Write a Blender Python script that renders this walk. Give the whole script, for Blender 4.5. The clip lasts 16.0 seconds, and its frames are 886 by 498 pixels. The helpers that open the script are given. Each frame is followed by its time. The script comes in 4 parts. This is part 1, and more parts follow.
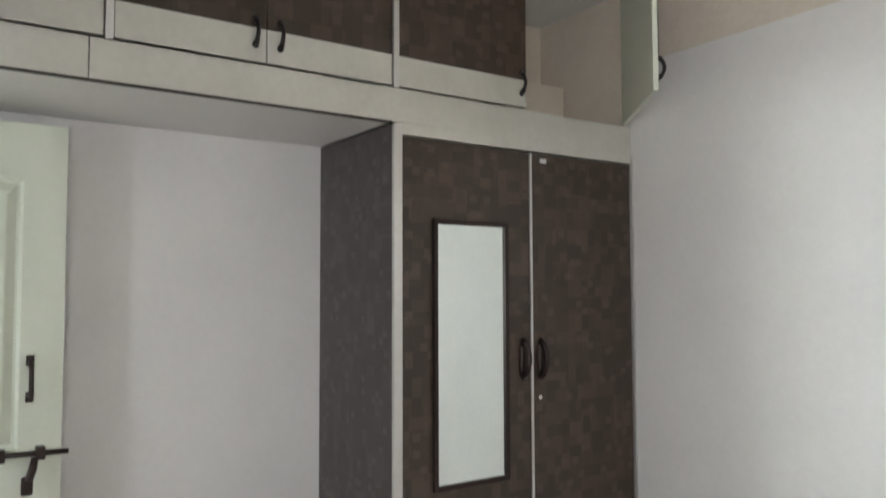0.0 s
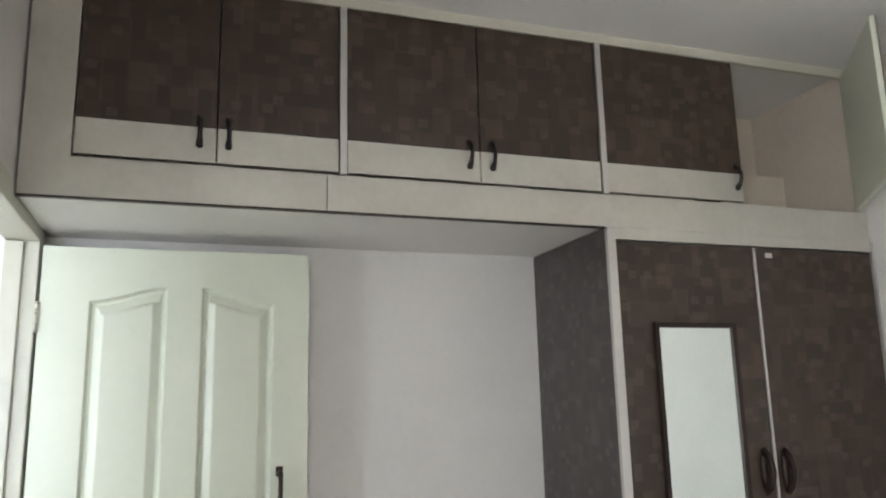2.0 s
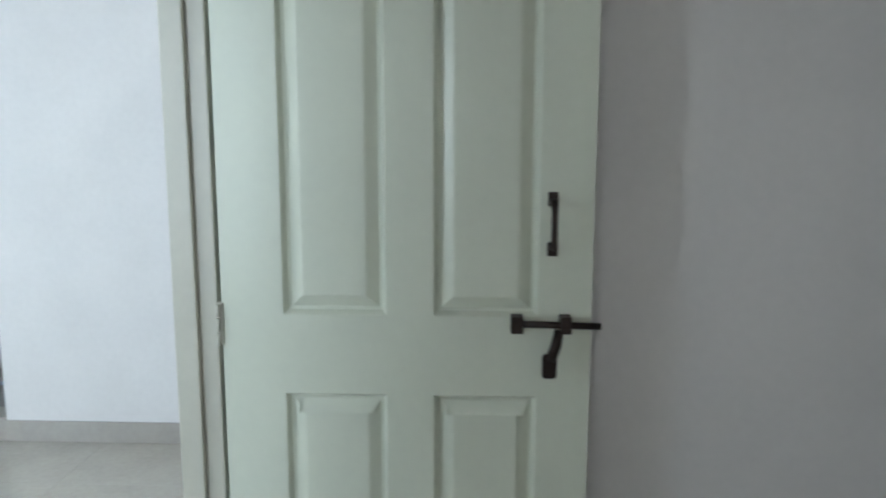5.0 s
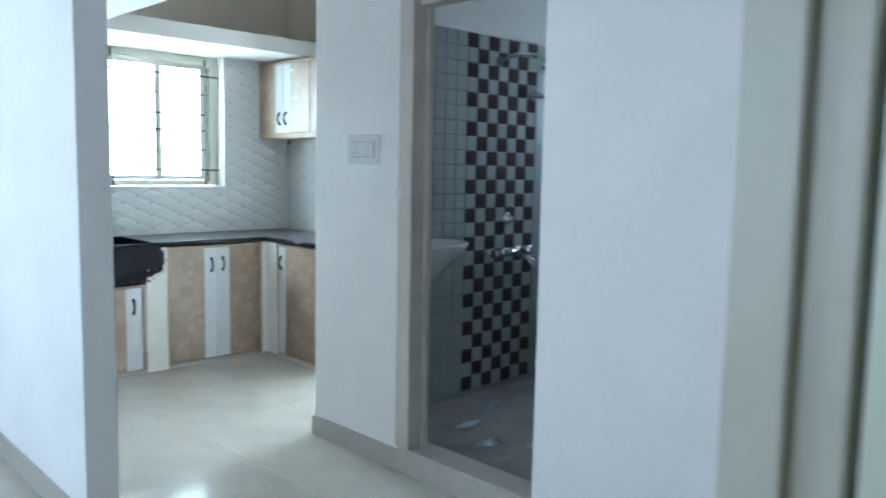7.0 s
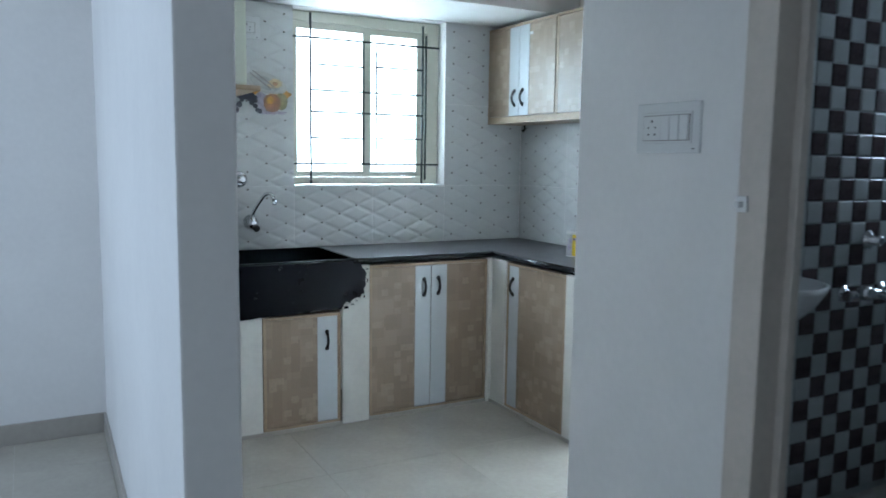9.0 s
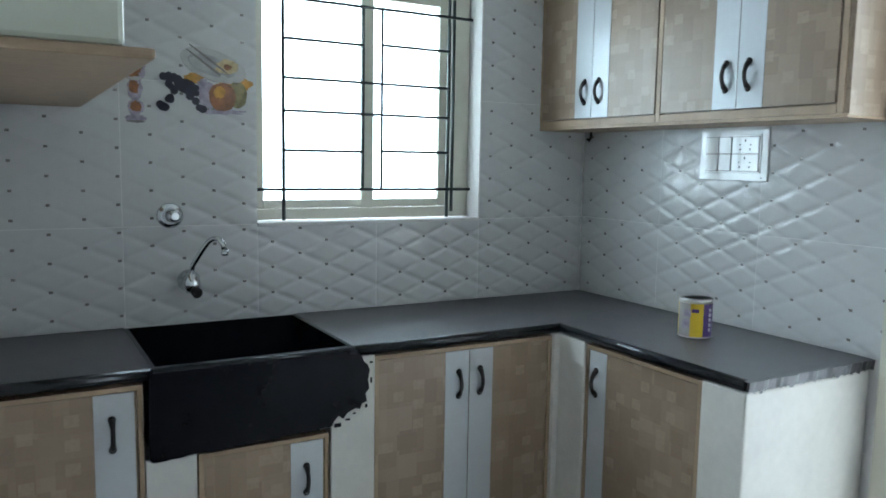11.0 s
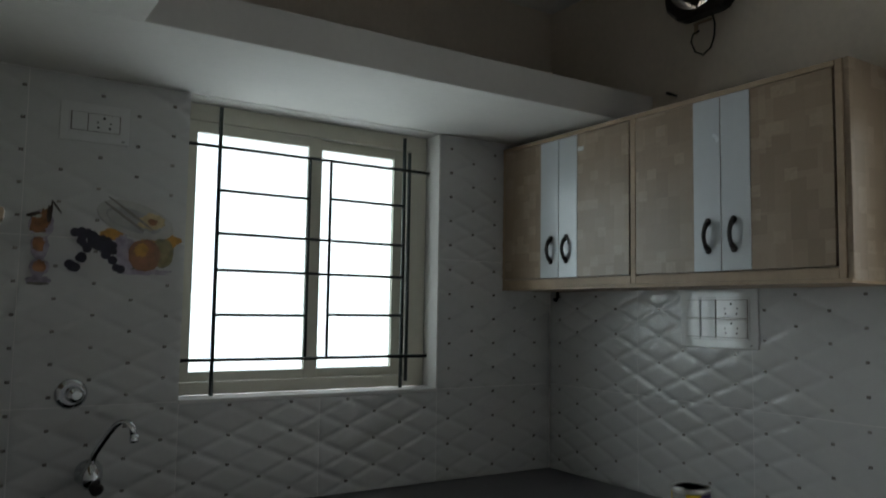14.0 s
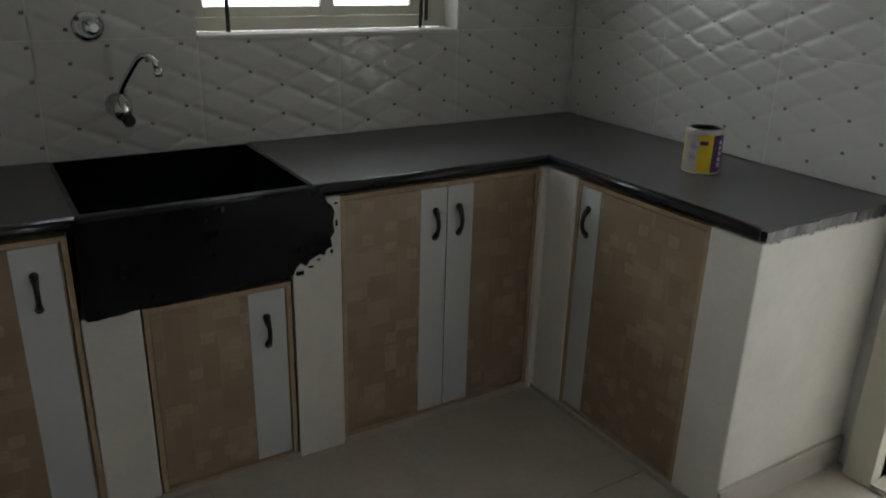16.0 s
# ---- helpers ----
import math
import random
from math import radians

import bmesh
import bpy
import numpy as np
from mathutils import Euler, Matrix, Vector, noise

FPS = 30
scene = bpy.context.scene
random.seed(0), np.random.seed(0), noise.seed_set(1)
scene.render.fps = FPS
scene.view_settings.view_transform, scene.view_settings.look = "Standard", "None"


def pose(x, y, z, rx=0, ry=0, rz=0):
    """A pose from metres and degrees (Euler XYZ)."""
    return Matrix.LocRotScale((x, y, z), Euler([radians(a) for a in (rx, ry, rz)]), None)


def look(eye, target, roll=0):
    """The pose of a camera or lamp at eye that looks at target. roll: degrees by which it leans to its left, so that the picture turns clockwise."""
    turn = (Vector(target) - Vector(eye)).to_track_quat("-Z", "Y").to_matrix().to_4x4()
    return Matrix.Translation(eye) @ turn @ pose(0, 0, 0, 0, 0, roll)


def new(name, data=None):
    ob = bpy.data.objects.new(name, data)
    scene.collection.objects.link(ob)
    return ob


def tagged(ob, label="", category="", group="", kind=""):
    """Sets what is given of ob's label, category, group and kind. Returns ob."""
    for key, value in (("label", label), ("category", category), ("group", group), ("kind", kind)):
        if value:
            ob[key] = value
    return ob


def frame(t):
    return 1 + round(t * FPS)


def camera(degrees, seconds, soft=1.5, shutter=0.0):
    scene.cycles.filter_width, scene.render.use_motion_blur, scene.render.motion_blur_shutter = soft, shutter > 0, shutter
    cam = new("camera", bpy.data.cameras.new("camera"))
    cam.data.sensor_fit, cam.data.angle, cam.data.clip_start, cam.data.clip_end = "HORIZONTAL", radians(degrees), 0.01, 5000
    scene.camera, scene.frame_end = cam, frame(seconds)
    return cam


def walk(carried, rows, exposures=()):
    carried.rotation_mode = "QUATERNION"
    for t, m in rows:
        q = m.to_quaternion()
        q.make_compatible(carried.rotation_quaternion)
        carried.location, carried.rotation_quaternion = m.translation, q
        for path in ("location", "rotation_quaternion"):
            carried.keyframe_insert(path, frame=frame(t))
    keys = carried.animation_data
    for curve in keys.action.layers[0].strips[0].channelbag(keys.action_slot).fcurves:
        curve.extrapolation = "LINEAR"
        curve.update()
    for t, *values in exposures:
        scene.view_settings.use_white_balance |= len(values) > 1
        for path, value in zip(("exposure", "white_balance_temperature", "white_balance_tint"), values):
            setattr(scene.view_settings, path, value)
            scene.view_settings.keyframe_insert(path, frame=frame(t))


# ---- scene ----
cam = camera(59.8, 16.0, 1.7, 0.4)
PATH = [
    (0, (-1.0, 0.361, 1.5), (0.649, -0.765, 1.61), -0.2),
    (0.5, (-1.003, 0.375, 1.5), (0.639, -0.731, 1.782), -0.4),
    (1, (-1.008, 0.39, 1.505), (0.686, -0.601, 1.887), -0.7),
    (1.5, (-1.013, 0.388, 1.494), (0.779, -0.394, 1.912), -0.9),
    (2, (-1.008, 0.402, 1.505), (0.846, -0.239, 1.895), -1.4),
    (2.5, (-0.993, 0.402, 1.501), (0.902, -0.225, 1.636), -1.8),
    (3, (-0.946, 0.397, 1.476), (0.953, -0.23, 1.429), -1.6),
    (3.2, (-0.914, 0.402, 1.462), (0.988, -0.213, 1.414), -1.5),
    (5.5, (0.348, 0.218, 1.435), (2.275, 0.667, 1.146), 0.2),
    (6, (0.683, 0.276, 1.367), (2.487, 1.116, 1.165), 0.8),
    (6.5, (0.844, 0.439, 1.365), (2.471, 1.582, 1.149), 0.5),
    (7, (1.058, 0.643, 1.379), (2.46, 2.054, 1.171), 1.1),
    (7.5, (1.254, 0.88, 1.37), (2.483, 2.445, 1.168), 1.4),
    (8, (1.441, 1.193, 1.359), (2.508, 2.872, 1.156), 0.6),
    (8.5, (1.617, 1.548, 1.372), (2.609, 3.269, 1.141), 0.9),
    (9, (1.792, 1.9, 1.368), (2.741, 3.645, 1.136), 0.8),
    (9.2, (1.873, 2.047, 1.377), (2.802, 3.803, 1.144), 0.5),
    (11.5, (2.374, 3.514, 1.461), (3.408, 5.213, 1.249), 1.5),
    (12, (2.403, 3.605, 1.481), (3.572, 5.214, 1.278), 2.0),
    (12.5, (2.436, 3.627, 1.488), (3.612, 5.238, 1.345), 2.0),
    (13, (2.462, 3.627, 1.519), (3.613, 5.26, 1.618), 1.6),
    (13.5, (2.472, 3.609, 1.504), (3.583, 5.256, 1.73), 1.2),
    (14, (2.491, 3.603, 1.501), (3.57, 5.28, 1.662), 0.9),
    (14.5, (2.48, 3.608, 1.481), (3.563, 5.288, 1.415), 0.9),
    (15, (2.488, 3.597, 1.456), (3.545, 5.259, 1.105), 1.0),
    (15.5, (2.494, 3.602, 1.455), (3.515, 5.227, 0.889), 1.3),
    (16, (2.485, 3.608, 1.452), (3.476, 5.196, 0.747), 1.6),
]
EXPO = [(0, 0.15, 6450, 12), (2.0, 0.22, 6450, 12), (3.2, 0.08, 6300, 9), (5.5, -0.85, 5800, 7), (6.0, -1.0, 5650, 6), (7.0, -1.15, 5350, 4), (8.0, -1.6, 5300, 6), (9.0, -1.9, 5350, 8),
        (11.5, -2.35, 5650, 8), (12.5, -2.8, 5750, 8), (13.2, -3.65, 6250, 11), (14.0, -4.15, 6400, 12), (14.5, -4.42, 6250, 11), (15.0, -4.5, 6200, 12), (15.5, -4.2, 6350, 13), (16, -3.6, 6850, 14)]
walk(cam, [(t, look(e, g, r)) for t, e, g, r in PATH], EXPO)

# ---- light ----
world = bpy.data.worlds.new("sky")
scene.world = world
world.use_nodes = True
wn = world.node_tree.nodes
sky = wn.new("ShaderNodeTexSky")
sky.sky_type = "NISHITA"
sky.sun_disc = False
sky.sun_elevation, sky.sun_rotation = radians(75), radians(-15)
wn["Background"].inputs["Strength"].default_value = 0.12
world.node_tree.links.new(sky.outputs[0], wn["Background"].inputs["Color"])


def opening_light(name, m, sx, sy, watts, colour):
    lamp = bpy.data.lights.new(name, "AREA")
    lamp.shape, lamp.size, lamp.size_y, lamp.energy, lamp.color = "RECTANGLE", sx, sy, watts, colour
    ob = new(name, lamp)
    ob.matrix_world = m
    return ob


sun = bpy.data.lights.new("sun", "SUN")
sun.energy, sun.angle, sun.color = 2.5, radians(0.5), (1.0, 0.95, 0.88)
new("sun", sun).matrix_world = look((0, 0, 20), (0.8, -3.0, 8.0))
DAY = (0.90, 0.96, 1.0)
opening_light("kitchen_window_light", look((3.30, 6.60, 1.72), (3.30, 5.0, 1.70)), 1.75, 1.3, 85, DAY)
opening_light("kitchen_door_light", look((5.1, 4.22, 1.1), (4.0, 4.22, 1.05)), 0.6, 2.0, 7, DAY)
# Two lamps for unseen hall windows, placed to suit the light on the walls.
opening_light("unseen_hall_far_window_light", look((-1.0, 4.6, 1.5), (2, 4.6, 1.4)), 1.2, 1.5, 170, (0.80, 0.91, 1.0))
opening_light("unseen_hall_near_window_light", look((-1.0, 1.95, 1.5), (2, 2.1, 1.4)), 1.2, 1.5, 56, (0.80, 0.91, 1.0))
opening_light("bedroom_window_light", look((-1.7, 1.05, 1.50), (-1.2, -2.0, 1.0)), 1.2, 1.15, 52, (0.92, 0.97, 1.0))
opening_light("bath_window_light", look((6.0, 3.38, 1.85), (4.8, 3.2, 1.6)), 0.5, 0.5, 15, (0.75, 0.9, 1.0))


# ---- materials ----
def material(name, colour, rough=0.5, metal=0.0, vary=0.06, scale=3.0, bump=0.0, bump_scale=60.0, spec=0.5, fine=40.0):
    """A painted or plain surface: large soft stains, fine grain, fine relief."""
    m = bpy.data.materials.new(name)
    m.use_nodes = True
    n, l = m.node_tree.nodes, m.node_tree.links
    b = n["Principled BSDF"]
    co = n.new("ShaderNodeTexCoord")
    a = n.new("ShaderNodeTexNoise")
    a.inputs["Scale"].default_value, a.inputs["Detail"].default_value = scale, 5
    f = n.new("ShaderNodeTexNoise")
    f.inputs["Scale"].default_value, f.inputs["Detail"].default_value = fine, 3
    add = n.new("ShaderNodeMath")
    add.operation = "ADD"
    l.new(co.outputs["Object"], a.inputs["Vector"])
    l.new(co.outputs["Object"], f.inputs["Vector"])
    l.new(a.outputs["Fac"], add.inputs[0])
    half = n.new("ShaderNodeMath")
    half.operation = "MULTIPLY"
    half.inputs[1].default_value = 0.5
    l.new(f.outputs["Fac"], half.inputs[0])
    l.new(half.outputs[0], add.inputs[1])
    ramp = n.new("ShaderNodeMapRange")
    ramp.inputs[1].default_value, ramp.inputs[2].default_value = 0.5, 1.0
    ramp.inputs[3].default_value, ramp.inputs[4].default_value = 1 - vary, 1 + vary
    l.new(add.outputs[0], ramp.inputs[0])
    mul = n.new("ShaderNodeVectorMath")
    mul.operation = "SCALE"
    mul.inputs[0].default_value = colour
    l.new(ramp.outputs[0], mul.inputs["Scale"])
    l.new(mul.outputs[0], b.inputs["Base Color"])
    rr = n.new("ShaderNodeMapRange")
    rr.inputs[3].default_value, rr.inputs[4].default_value = max(rough - 0.06, 0.02), min(rough + 0.08, 1)
    l.new(a.outputs["Fac"], rr.inputs[0])
    l.new(rr.outputs[0], b.inputs["Roughness"])
    b.inputs["Metallic"].default_value = metal
    b.inputs["Specular IOR Level"].default_value = spec
    if bump:
        t = n.new("ShaderNodeTexNoise")
        t.inputs["Scale"].default_value, t.inputs["Detail"].default_value = bump_scale, 4
        l.new(co.outputs["Object"], t.inputs["Vector"])
        bp = n.new("ShaderNodeBump")
        bp.inputs["Strength"].default_value, bp.inputs["Distance"].default_value = bump, 0.004
        l.new(t.outputs["Fac"], bp.inputs["Height"])
        l.new(bp.outputs[0], b.inputs["Normal"])
    return m


def blocks(name, low, high, size, rough=0.35, power=1.0, light=None, amount=0.1):
    """Printed laminate: a mosaic of small upright and lying blocks in two layers, with fibres."""
    m = bpy.data.materials.new(name)
    m.use_nodes = True
    n, l = m.node_tree.nodes, m.node_tree.links
    b = n["Principled BSDF"]
    co = n.new("ShaderNodeTexCoord")

    def layer(sx, sz, off):
        mp = n.new("ShaderNodeVectorMath")
        mp.operation = "MULTIPLY_ADD"
        mp.inputs[1].default_value = (1 / sx, 1 / sx, 1 / sz)
        mp.inputs[2].default_value = (off, off * 1.7, off * 0.6)
        l.new(co.outputs["Object"], mp.inputs[0])
        fl = n.new("ShaderNodeVectorMath")
        fl.operation = "FLOOR"
        l.new(mp.outputs[0], fl.inputs[0])
        wh = n.new("ShaderNodeTexWhiteNoise")
        l.new(fl.outputs[0], wh.inputs["Vector"])
        return wh.outputs["Value"]

    one, two = layer(size, size * 0.72, 3.37), layer(size * 0.62, size * 1.1, 7.21)
    small = layer(size * 0.5, size * 0.45, 1.13)
    mix = n.new("ShaderNodeMath")
    mix.operation = "MULTIPLY"
    l.new(one, mix.inputs[0])
    l.new(two, mix.inputs[1])
    fib = n.new("ShaderNodeTexNoise")
    fib.inputs["Scale"].default_value, fib.inputs["Detail"].default_value = 90, 4
    l.new(co.outputs["Object"], fib.inputs["Vector"])
    fm = n.new("ShaderNodeMath")
    fm.operation = "MULTIPLY_ADD"
    fm.inputs[1].default_value, fm.inputs[2].default_value = 0.35, -0.17
    l.new(fib.outputs["Fac"], fm.inputs[0])
    pw = n.new("ShaderNodeMath")
    pw.operation = "POWER"
    pw.inputs[1].default_value = power
    l.new(mix.outputs[0], pw.inputs[0])
    ad = n.new("ShaderNodeMath")
    ad.operation = "ADD"
    ad.use_clamp = True
    l.new(pw.outputs[0], ad.inputs[0])
    l.new(fm.outputs[0], ad.inputs[1])
    c = n.new("ShaderNodeMix")
    c.data_type = "RGBA"
    c.inputs["A"].default_value, c.inputs["B"].default_value = (*low, 1), (*high, 1)
    l.new(ad.outputs[0], c.inputs["Factor"])
    out = c.outputs["Result"]
    if light:
        gt = n.new("ShaderNodeMath")
        gt.operation = "GREATER_THAN"
        gt.inputs[1].default_value = 1 - amount
        l.new(small, gt.inputs[0])
        gm = n.new("ShaderNodeMath")
        gm.operation = "MULTIPLY"
        gm.use_clamp = True
        l.new(gt.outputs[0], gm.inputs[0])
        l.new(fib.outputs["Fac"], gm.inputs[1])
        c2 = n.new("ShaderNodeMix")
        c2.data_type = "RGBA"
        c2.inputs["B"].default_value = (*light, 1)
        l.new(gm.outputs[0], c2.inputs["Factor"])
        l.new(out, c2.inputs["A"])
        out = c2.outputs["Result"]
    l.new(out, b.inputs["Base Color"])
    b.inputs["Roughness"].default_value = rough
    bp = n.new("ShaderNodeBump")
    bp.inputs["Strength"].default_value, bp.inputs["Distance"].default_value = 0.12, 0.002
    l.new(fib.outputs["Fac"], bp.inputs["Height"])
    l.new(bp.outputs[0], b.inputs["Normal"])
    return m


WALL = material("white wall paint", (0.74, 0.72, 0.70), 0.6, vary=0.04, bump=0.15, bump_scale=25)
WALL_BED = material("bedroom wall paint", (0.72, 0.69, 0.66), 0.45, vary=0.04, bump=0.12, bump_scale=20)
UPPER = material("beige distemper", (0.66, 0.575, 0.475), 0.8, vary=0.08, bump=0.1)
CEIL = material("ceiling distemper", (0.72, 0.70, 0.67), 0.8, vary=0.04, bump=0.1)
FLOOR = material("polished vitrified tile", (0.42, 0.39, 0.34), 0.12, vary=0.08, scale=5)
GROUT = material("floor joint", (0.40, 0.37, 0.33), 0.8)
SKIRT = material("grey beige skirting tile", (0.37, 0.34, 0.30), 0.3, vary=0.08, scale=6)
CREAM = material("cream enamel paint", (0.66, 0.68, 0.56), 0.32, vary=0.03, bump=0.12, bump_scale=30)
FRAME = material("cream frame enamel", (0.55, 0.53, 0.44), 0.35, vary=0.05, bump=0.2, bump_scale=25)
DARKLAM = blocks("dark brown mosaic laminate", (0.033, 0.020, 0.012), (0.074, 0.048, 0.032), 0.062, 0.42, 0.9, (0.085, 0.062, 0.046), 0.07)
# The dark laminate again, greyed and lightened to carry the side daylight.
LITLAM = blocks("side-lit brown mosaic laminate", (0.062, 0.050, 0.048), (0.098, 0.082, 0.080), 0.052, 0.45, 1.0, (0.125, 0.107, 0.102), 0.07)
BEIGELAM = blocks("beige mosaic laminate", (0.225, 0.165, 0.112), (0.310, 0.236, 0.168), 0.075, 0.33, 0.8, (0.36, 0.28, 0.20), 0.12)
EDGEWOOD = material("beige edge beading", (0.33, 0.24, 0.155), 0.5, vary=0.15, scale=12)
SILVER = material("brushed silver laminate", (0.58, 0.56, 0.50), 0.3, 0.35, vary=0.07, scale=6)
STRIP = material("white silver laminate strip", (0.60, 0.63, 0.65), 0.24, 0.15, vary=0.03, scale=1.5)
ALU = material("aluminium trim", (0.62, 0.60, 0.57), 0.35, 0.7, vary=0.05)
CHROME = material("chrome", (0.72, 0.74, 0.76), 0.07, 1.0, vary=0.03)
BLACK = material("dark iron", (0.018, 0.014, 0.013), 0.38, 0.3, vary=0.2, scale=15)
BRONZE = material("dark bronze fitting", (0.03, 0.018, 0.014), 0.4, 0.5, vary=0.2, scale=15)
GRILLE = material("dark green grille paint", (0.018, 0.028, 0.026), 0.45, vary=0.15, scale=12)
GRANITE = material("grey unpolished granite", (0.058, 0.057, 0.061), 0.33, vary=0.22, scale=7, bump=0.1, bump_scale=120, fine=90)
BLACKGRANITE = material("polished black granite", (0.005, 0.006, 0.008), 0.16, vary=0.25, scale=14, spec=0.35, fine=90)
BLACKPAINT = material("black paint on masonry", (0.004, 0.004, 0.006), 0.24, vary=0.3, scale=10, spec=0.13, bump=0.15, bump_scale=30)
WHITETILE = material("white glazed quilted tile", (0.58, 0.58, 0.57), 0.03, vary=0.03, scale=2)
STUD = material("silver grey stud print", (0.26, 0.235, 0.215), 0.25, 0.2, vary=0.2, scale=15)
PLASTIC = material("white switch plastic", (0.66, 0.66, 0.65), 0.05, vary=0.02, spec=1.0)
BATHTILE = material("grey glazed wall tile", (0.40, 0.43, 0.43), 0.05, vary=0.06, scale=4)
BATHLIGHT = material("light grey mosaic tile", (0.42, 0.44, 0.44), 0.07, vary=0.08, scale=8)
BATHDARK = material("dark brown mosaic tile", (0.060, 0.044, 0.046), 0.08, vary=0.5, scale=9)
BATHGROUT = material("wall tile joint", (0.30, 0.32, 0.32), 0.7)
BATHFLOOR = material("dusty bathroom floor", (0.27, 0.25, 0.235), 0.55, vary=0.25, scale=5)
CERAMIC = material("white ceramic", (0.72, 0.73, 0.73), 0.1, vary=0.02)
POST = material("white painted masonry", (0.70, 0.68, 0.63), 0.6, vary=0.07, scale=6, bump=0.3, bump_scale=18)
OUTSIDE = material("pale outside plaster", (0.75, 0.74, 0.70), 0.8, vary=0.1)
GROUND = material("pale outside ground", (0.5, 0.47, 0.42), 0.9, vary=0.2, scale=1)
YELLOW = material("yellow tin print", (0.62, 0.43, 0.01), 0.35, vary=0.05)
PURPLE = material("purple tin print", (0.055, 0.02, 0.12), 0.35, vary=0.05)
TINWHITE = material("pale tin print", (0.36, 0.34, 0.33), 0.35, vary=0.06)
GRAPE = material("dark grape print", (0.02, 0.018, 0.03), 0.2, vary=0.3, scale=20)
FRUIT = material("brown fruit print", (0.22, 0.10, 0.045), 0.2, vary=0.45, scale=35)
PLATE = material("pale plate print", (0.46, 0.45, 0.43), 0.2, vary=0.15, scale=25)
SAUCE = material("ochre sauce print", (0.45, 0.24, 0.05), 0.2, vary=0.4, scale=30)
WELL = material("grey plate well print", (0.34, 0.34, 0.33), 0.2, vary=0.2, scale=30)
BLOOM = material("pale yellow bloom print", (0.52, 0.42, 0.24), 0.2, vary=0.25, scale=40)
VIOLET = material("pale violet flower print", (0.36, 0.32, 0.38), 0.2, vary=0.4, scale=45)
KIWI = material("green brown fruit print", (0.20, 0.17, 0.08), 0.2, vary=0.5, scale=40)
GLOSS = material("glossy white switch plastic", (0.66, 0.66, 0.65), 0.02, vary=0.02, spec=1.0)
BATHFRAME = material("worn beige frame paint", (0.46, 0.41, 0.36), 0.45, vary=0.10, scale=7, bump=0.2, bump_scale=25)
FILM = material("bluish plastic scrap", (0.35, 0.45, 0.52), 0.3, vary=0.3, scale=12)


def mirror_material():
    m = bpy.data.materials.new("mirror glass")
    m.use_nodes = True
    b = m.node_tree.nodes["Principled BSDF"]
    b.inputs["Base Color"].default_value = (0.80, 0.86, 0.82, 1)
    b.inputs["Metallic"].default_value, b.inputs["Roughness"].default_value = 1.0, 0.02
    return m


def glass_material():
    m = bpy.data.materials.new("window glass")
    m.use_nodes = True
    b = m.node_tree.nodes["Principled BSDF"]
    b.inputs["Base Color"].default_value = (0.93, 0.97, 0.96, 1)
    b.inputs["Transmission Weight"].default_value, b.inputs["Roughness"].default_value = 1.0, 0.0
    b.inputs["IOR"].default_value = 1.02
    return m


MIRROR, GLASS = mirror_material(), glass_material()



def glow_material(name, colour, strength):
    m = bpy.data.materials.new(name)
    m.use_nodes = True
    b = m.node_tree.nodes["Principled BSDF"]
    b.inputs["Base Color"].default_value = (*colour, 1)
    b.inputs["Emission Color"].default_value, b.inputs["Emission Strength"].default_value = (*colour, 1), strength
    return m


HAZE = glow_material("bright hazy sky", (0.88, 0.98, 1.0), 92.0)
YARD = glow_material("bright hazy yard", (0.90, 0.96, 1.0), 30.0)


# ---- building helpers ----
def box(bm, x0, x1, y0, y1, z0, z1, bevel=0.0):
    vs = [bm.verts.new((x, y, z)) for x in (x0, x1) for y in (y0, y1) for z in (z0, z1)]
    fs = [bm.faces.new([vs[i] for i in q]) for q in ((0, 1, 3, 2), (4, 6, 7, 5), (0, 4, 5, 1), (2, 3, 7, 6), (0, 2, 6, 4), (1, 5, 7, 3))]
    if bevel:
        es = list({e for f in fs for e in f.edges})
        bmesh.ops.bevel(bm, geom=es, offset=bevel, segments=2, affect="EDGES", profile=0.6)
    return bm


def boxes(*list_of, bevel=0.0):
    bm = bmesh.new()
    for b in list_of:
        box(bm, *b, bevel=bevel)
    return bm


def tube(bm, pts, r, n=10, caps=True):
    """A round bar along points; r is one radius or one a point."""
    pts = [Vector(p) for p in pts]
    rs = r if isinstance(r, (list, tuple)) else [r] * len(pts)
    rings, up = [], None
    for i, p in enumerate(pts):
        d = (pts[min(i + 1, len(pts) - 1)] - pts[max(i - 1, 0)]).normalized()
        if up is None:
            up = d.orthogonal().normalized()
        up = (up - d * up.dot(d)).normalized()
        side = d.cross(up)
        rings.append([bm.verts.new(p + (up * math.cos(a) + side * math.sin(a)) * rs[i]) for a in (2 * math.pi * k / n for k in range(n))])
    for a, b in zip(rings, rings[1:]):
        for k in range(n):
            f = bm.faces.new((a[k], a[(k + 1) % n], b[(k + 1) % n], b[k]))
            f.smooth = True
    if caps:
        bm.faces.new(rings[0][::-1])
        bm.faces.new(rings[-1])
    return bm


def tubes(*runs, r=0.005, n=8):
    bm = bmesh.new()
    for run in runs:
        tube(bm, run, r, n)
    return bm


def lathe(bm, centre, axis, profile, n=24):
    """Turned shape: profile of (distance along axis, radius)."""
    c, d = Vector(centre), Vector(axis).normalized()
    return tube(bm, [c + d * a for a, _ in profile], [max(q, 0.0004) for _, q in profile], n)


def part(name, bm, mat, parent=None, label=""):
    bmesh.ops.recalc_face_normals(bm, faces=bm.faces)
    me = bpy.data.meshes.new(name)
    bm.to_mesh(me)
    bm.free()
    me.materials.append(mat)
    ob = new(name, me)
    if parent:
        ob.parent = parent
    if label:
        tagged(ob, label)
    return ob


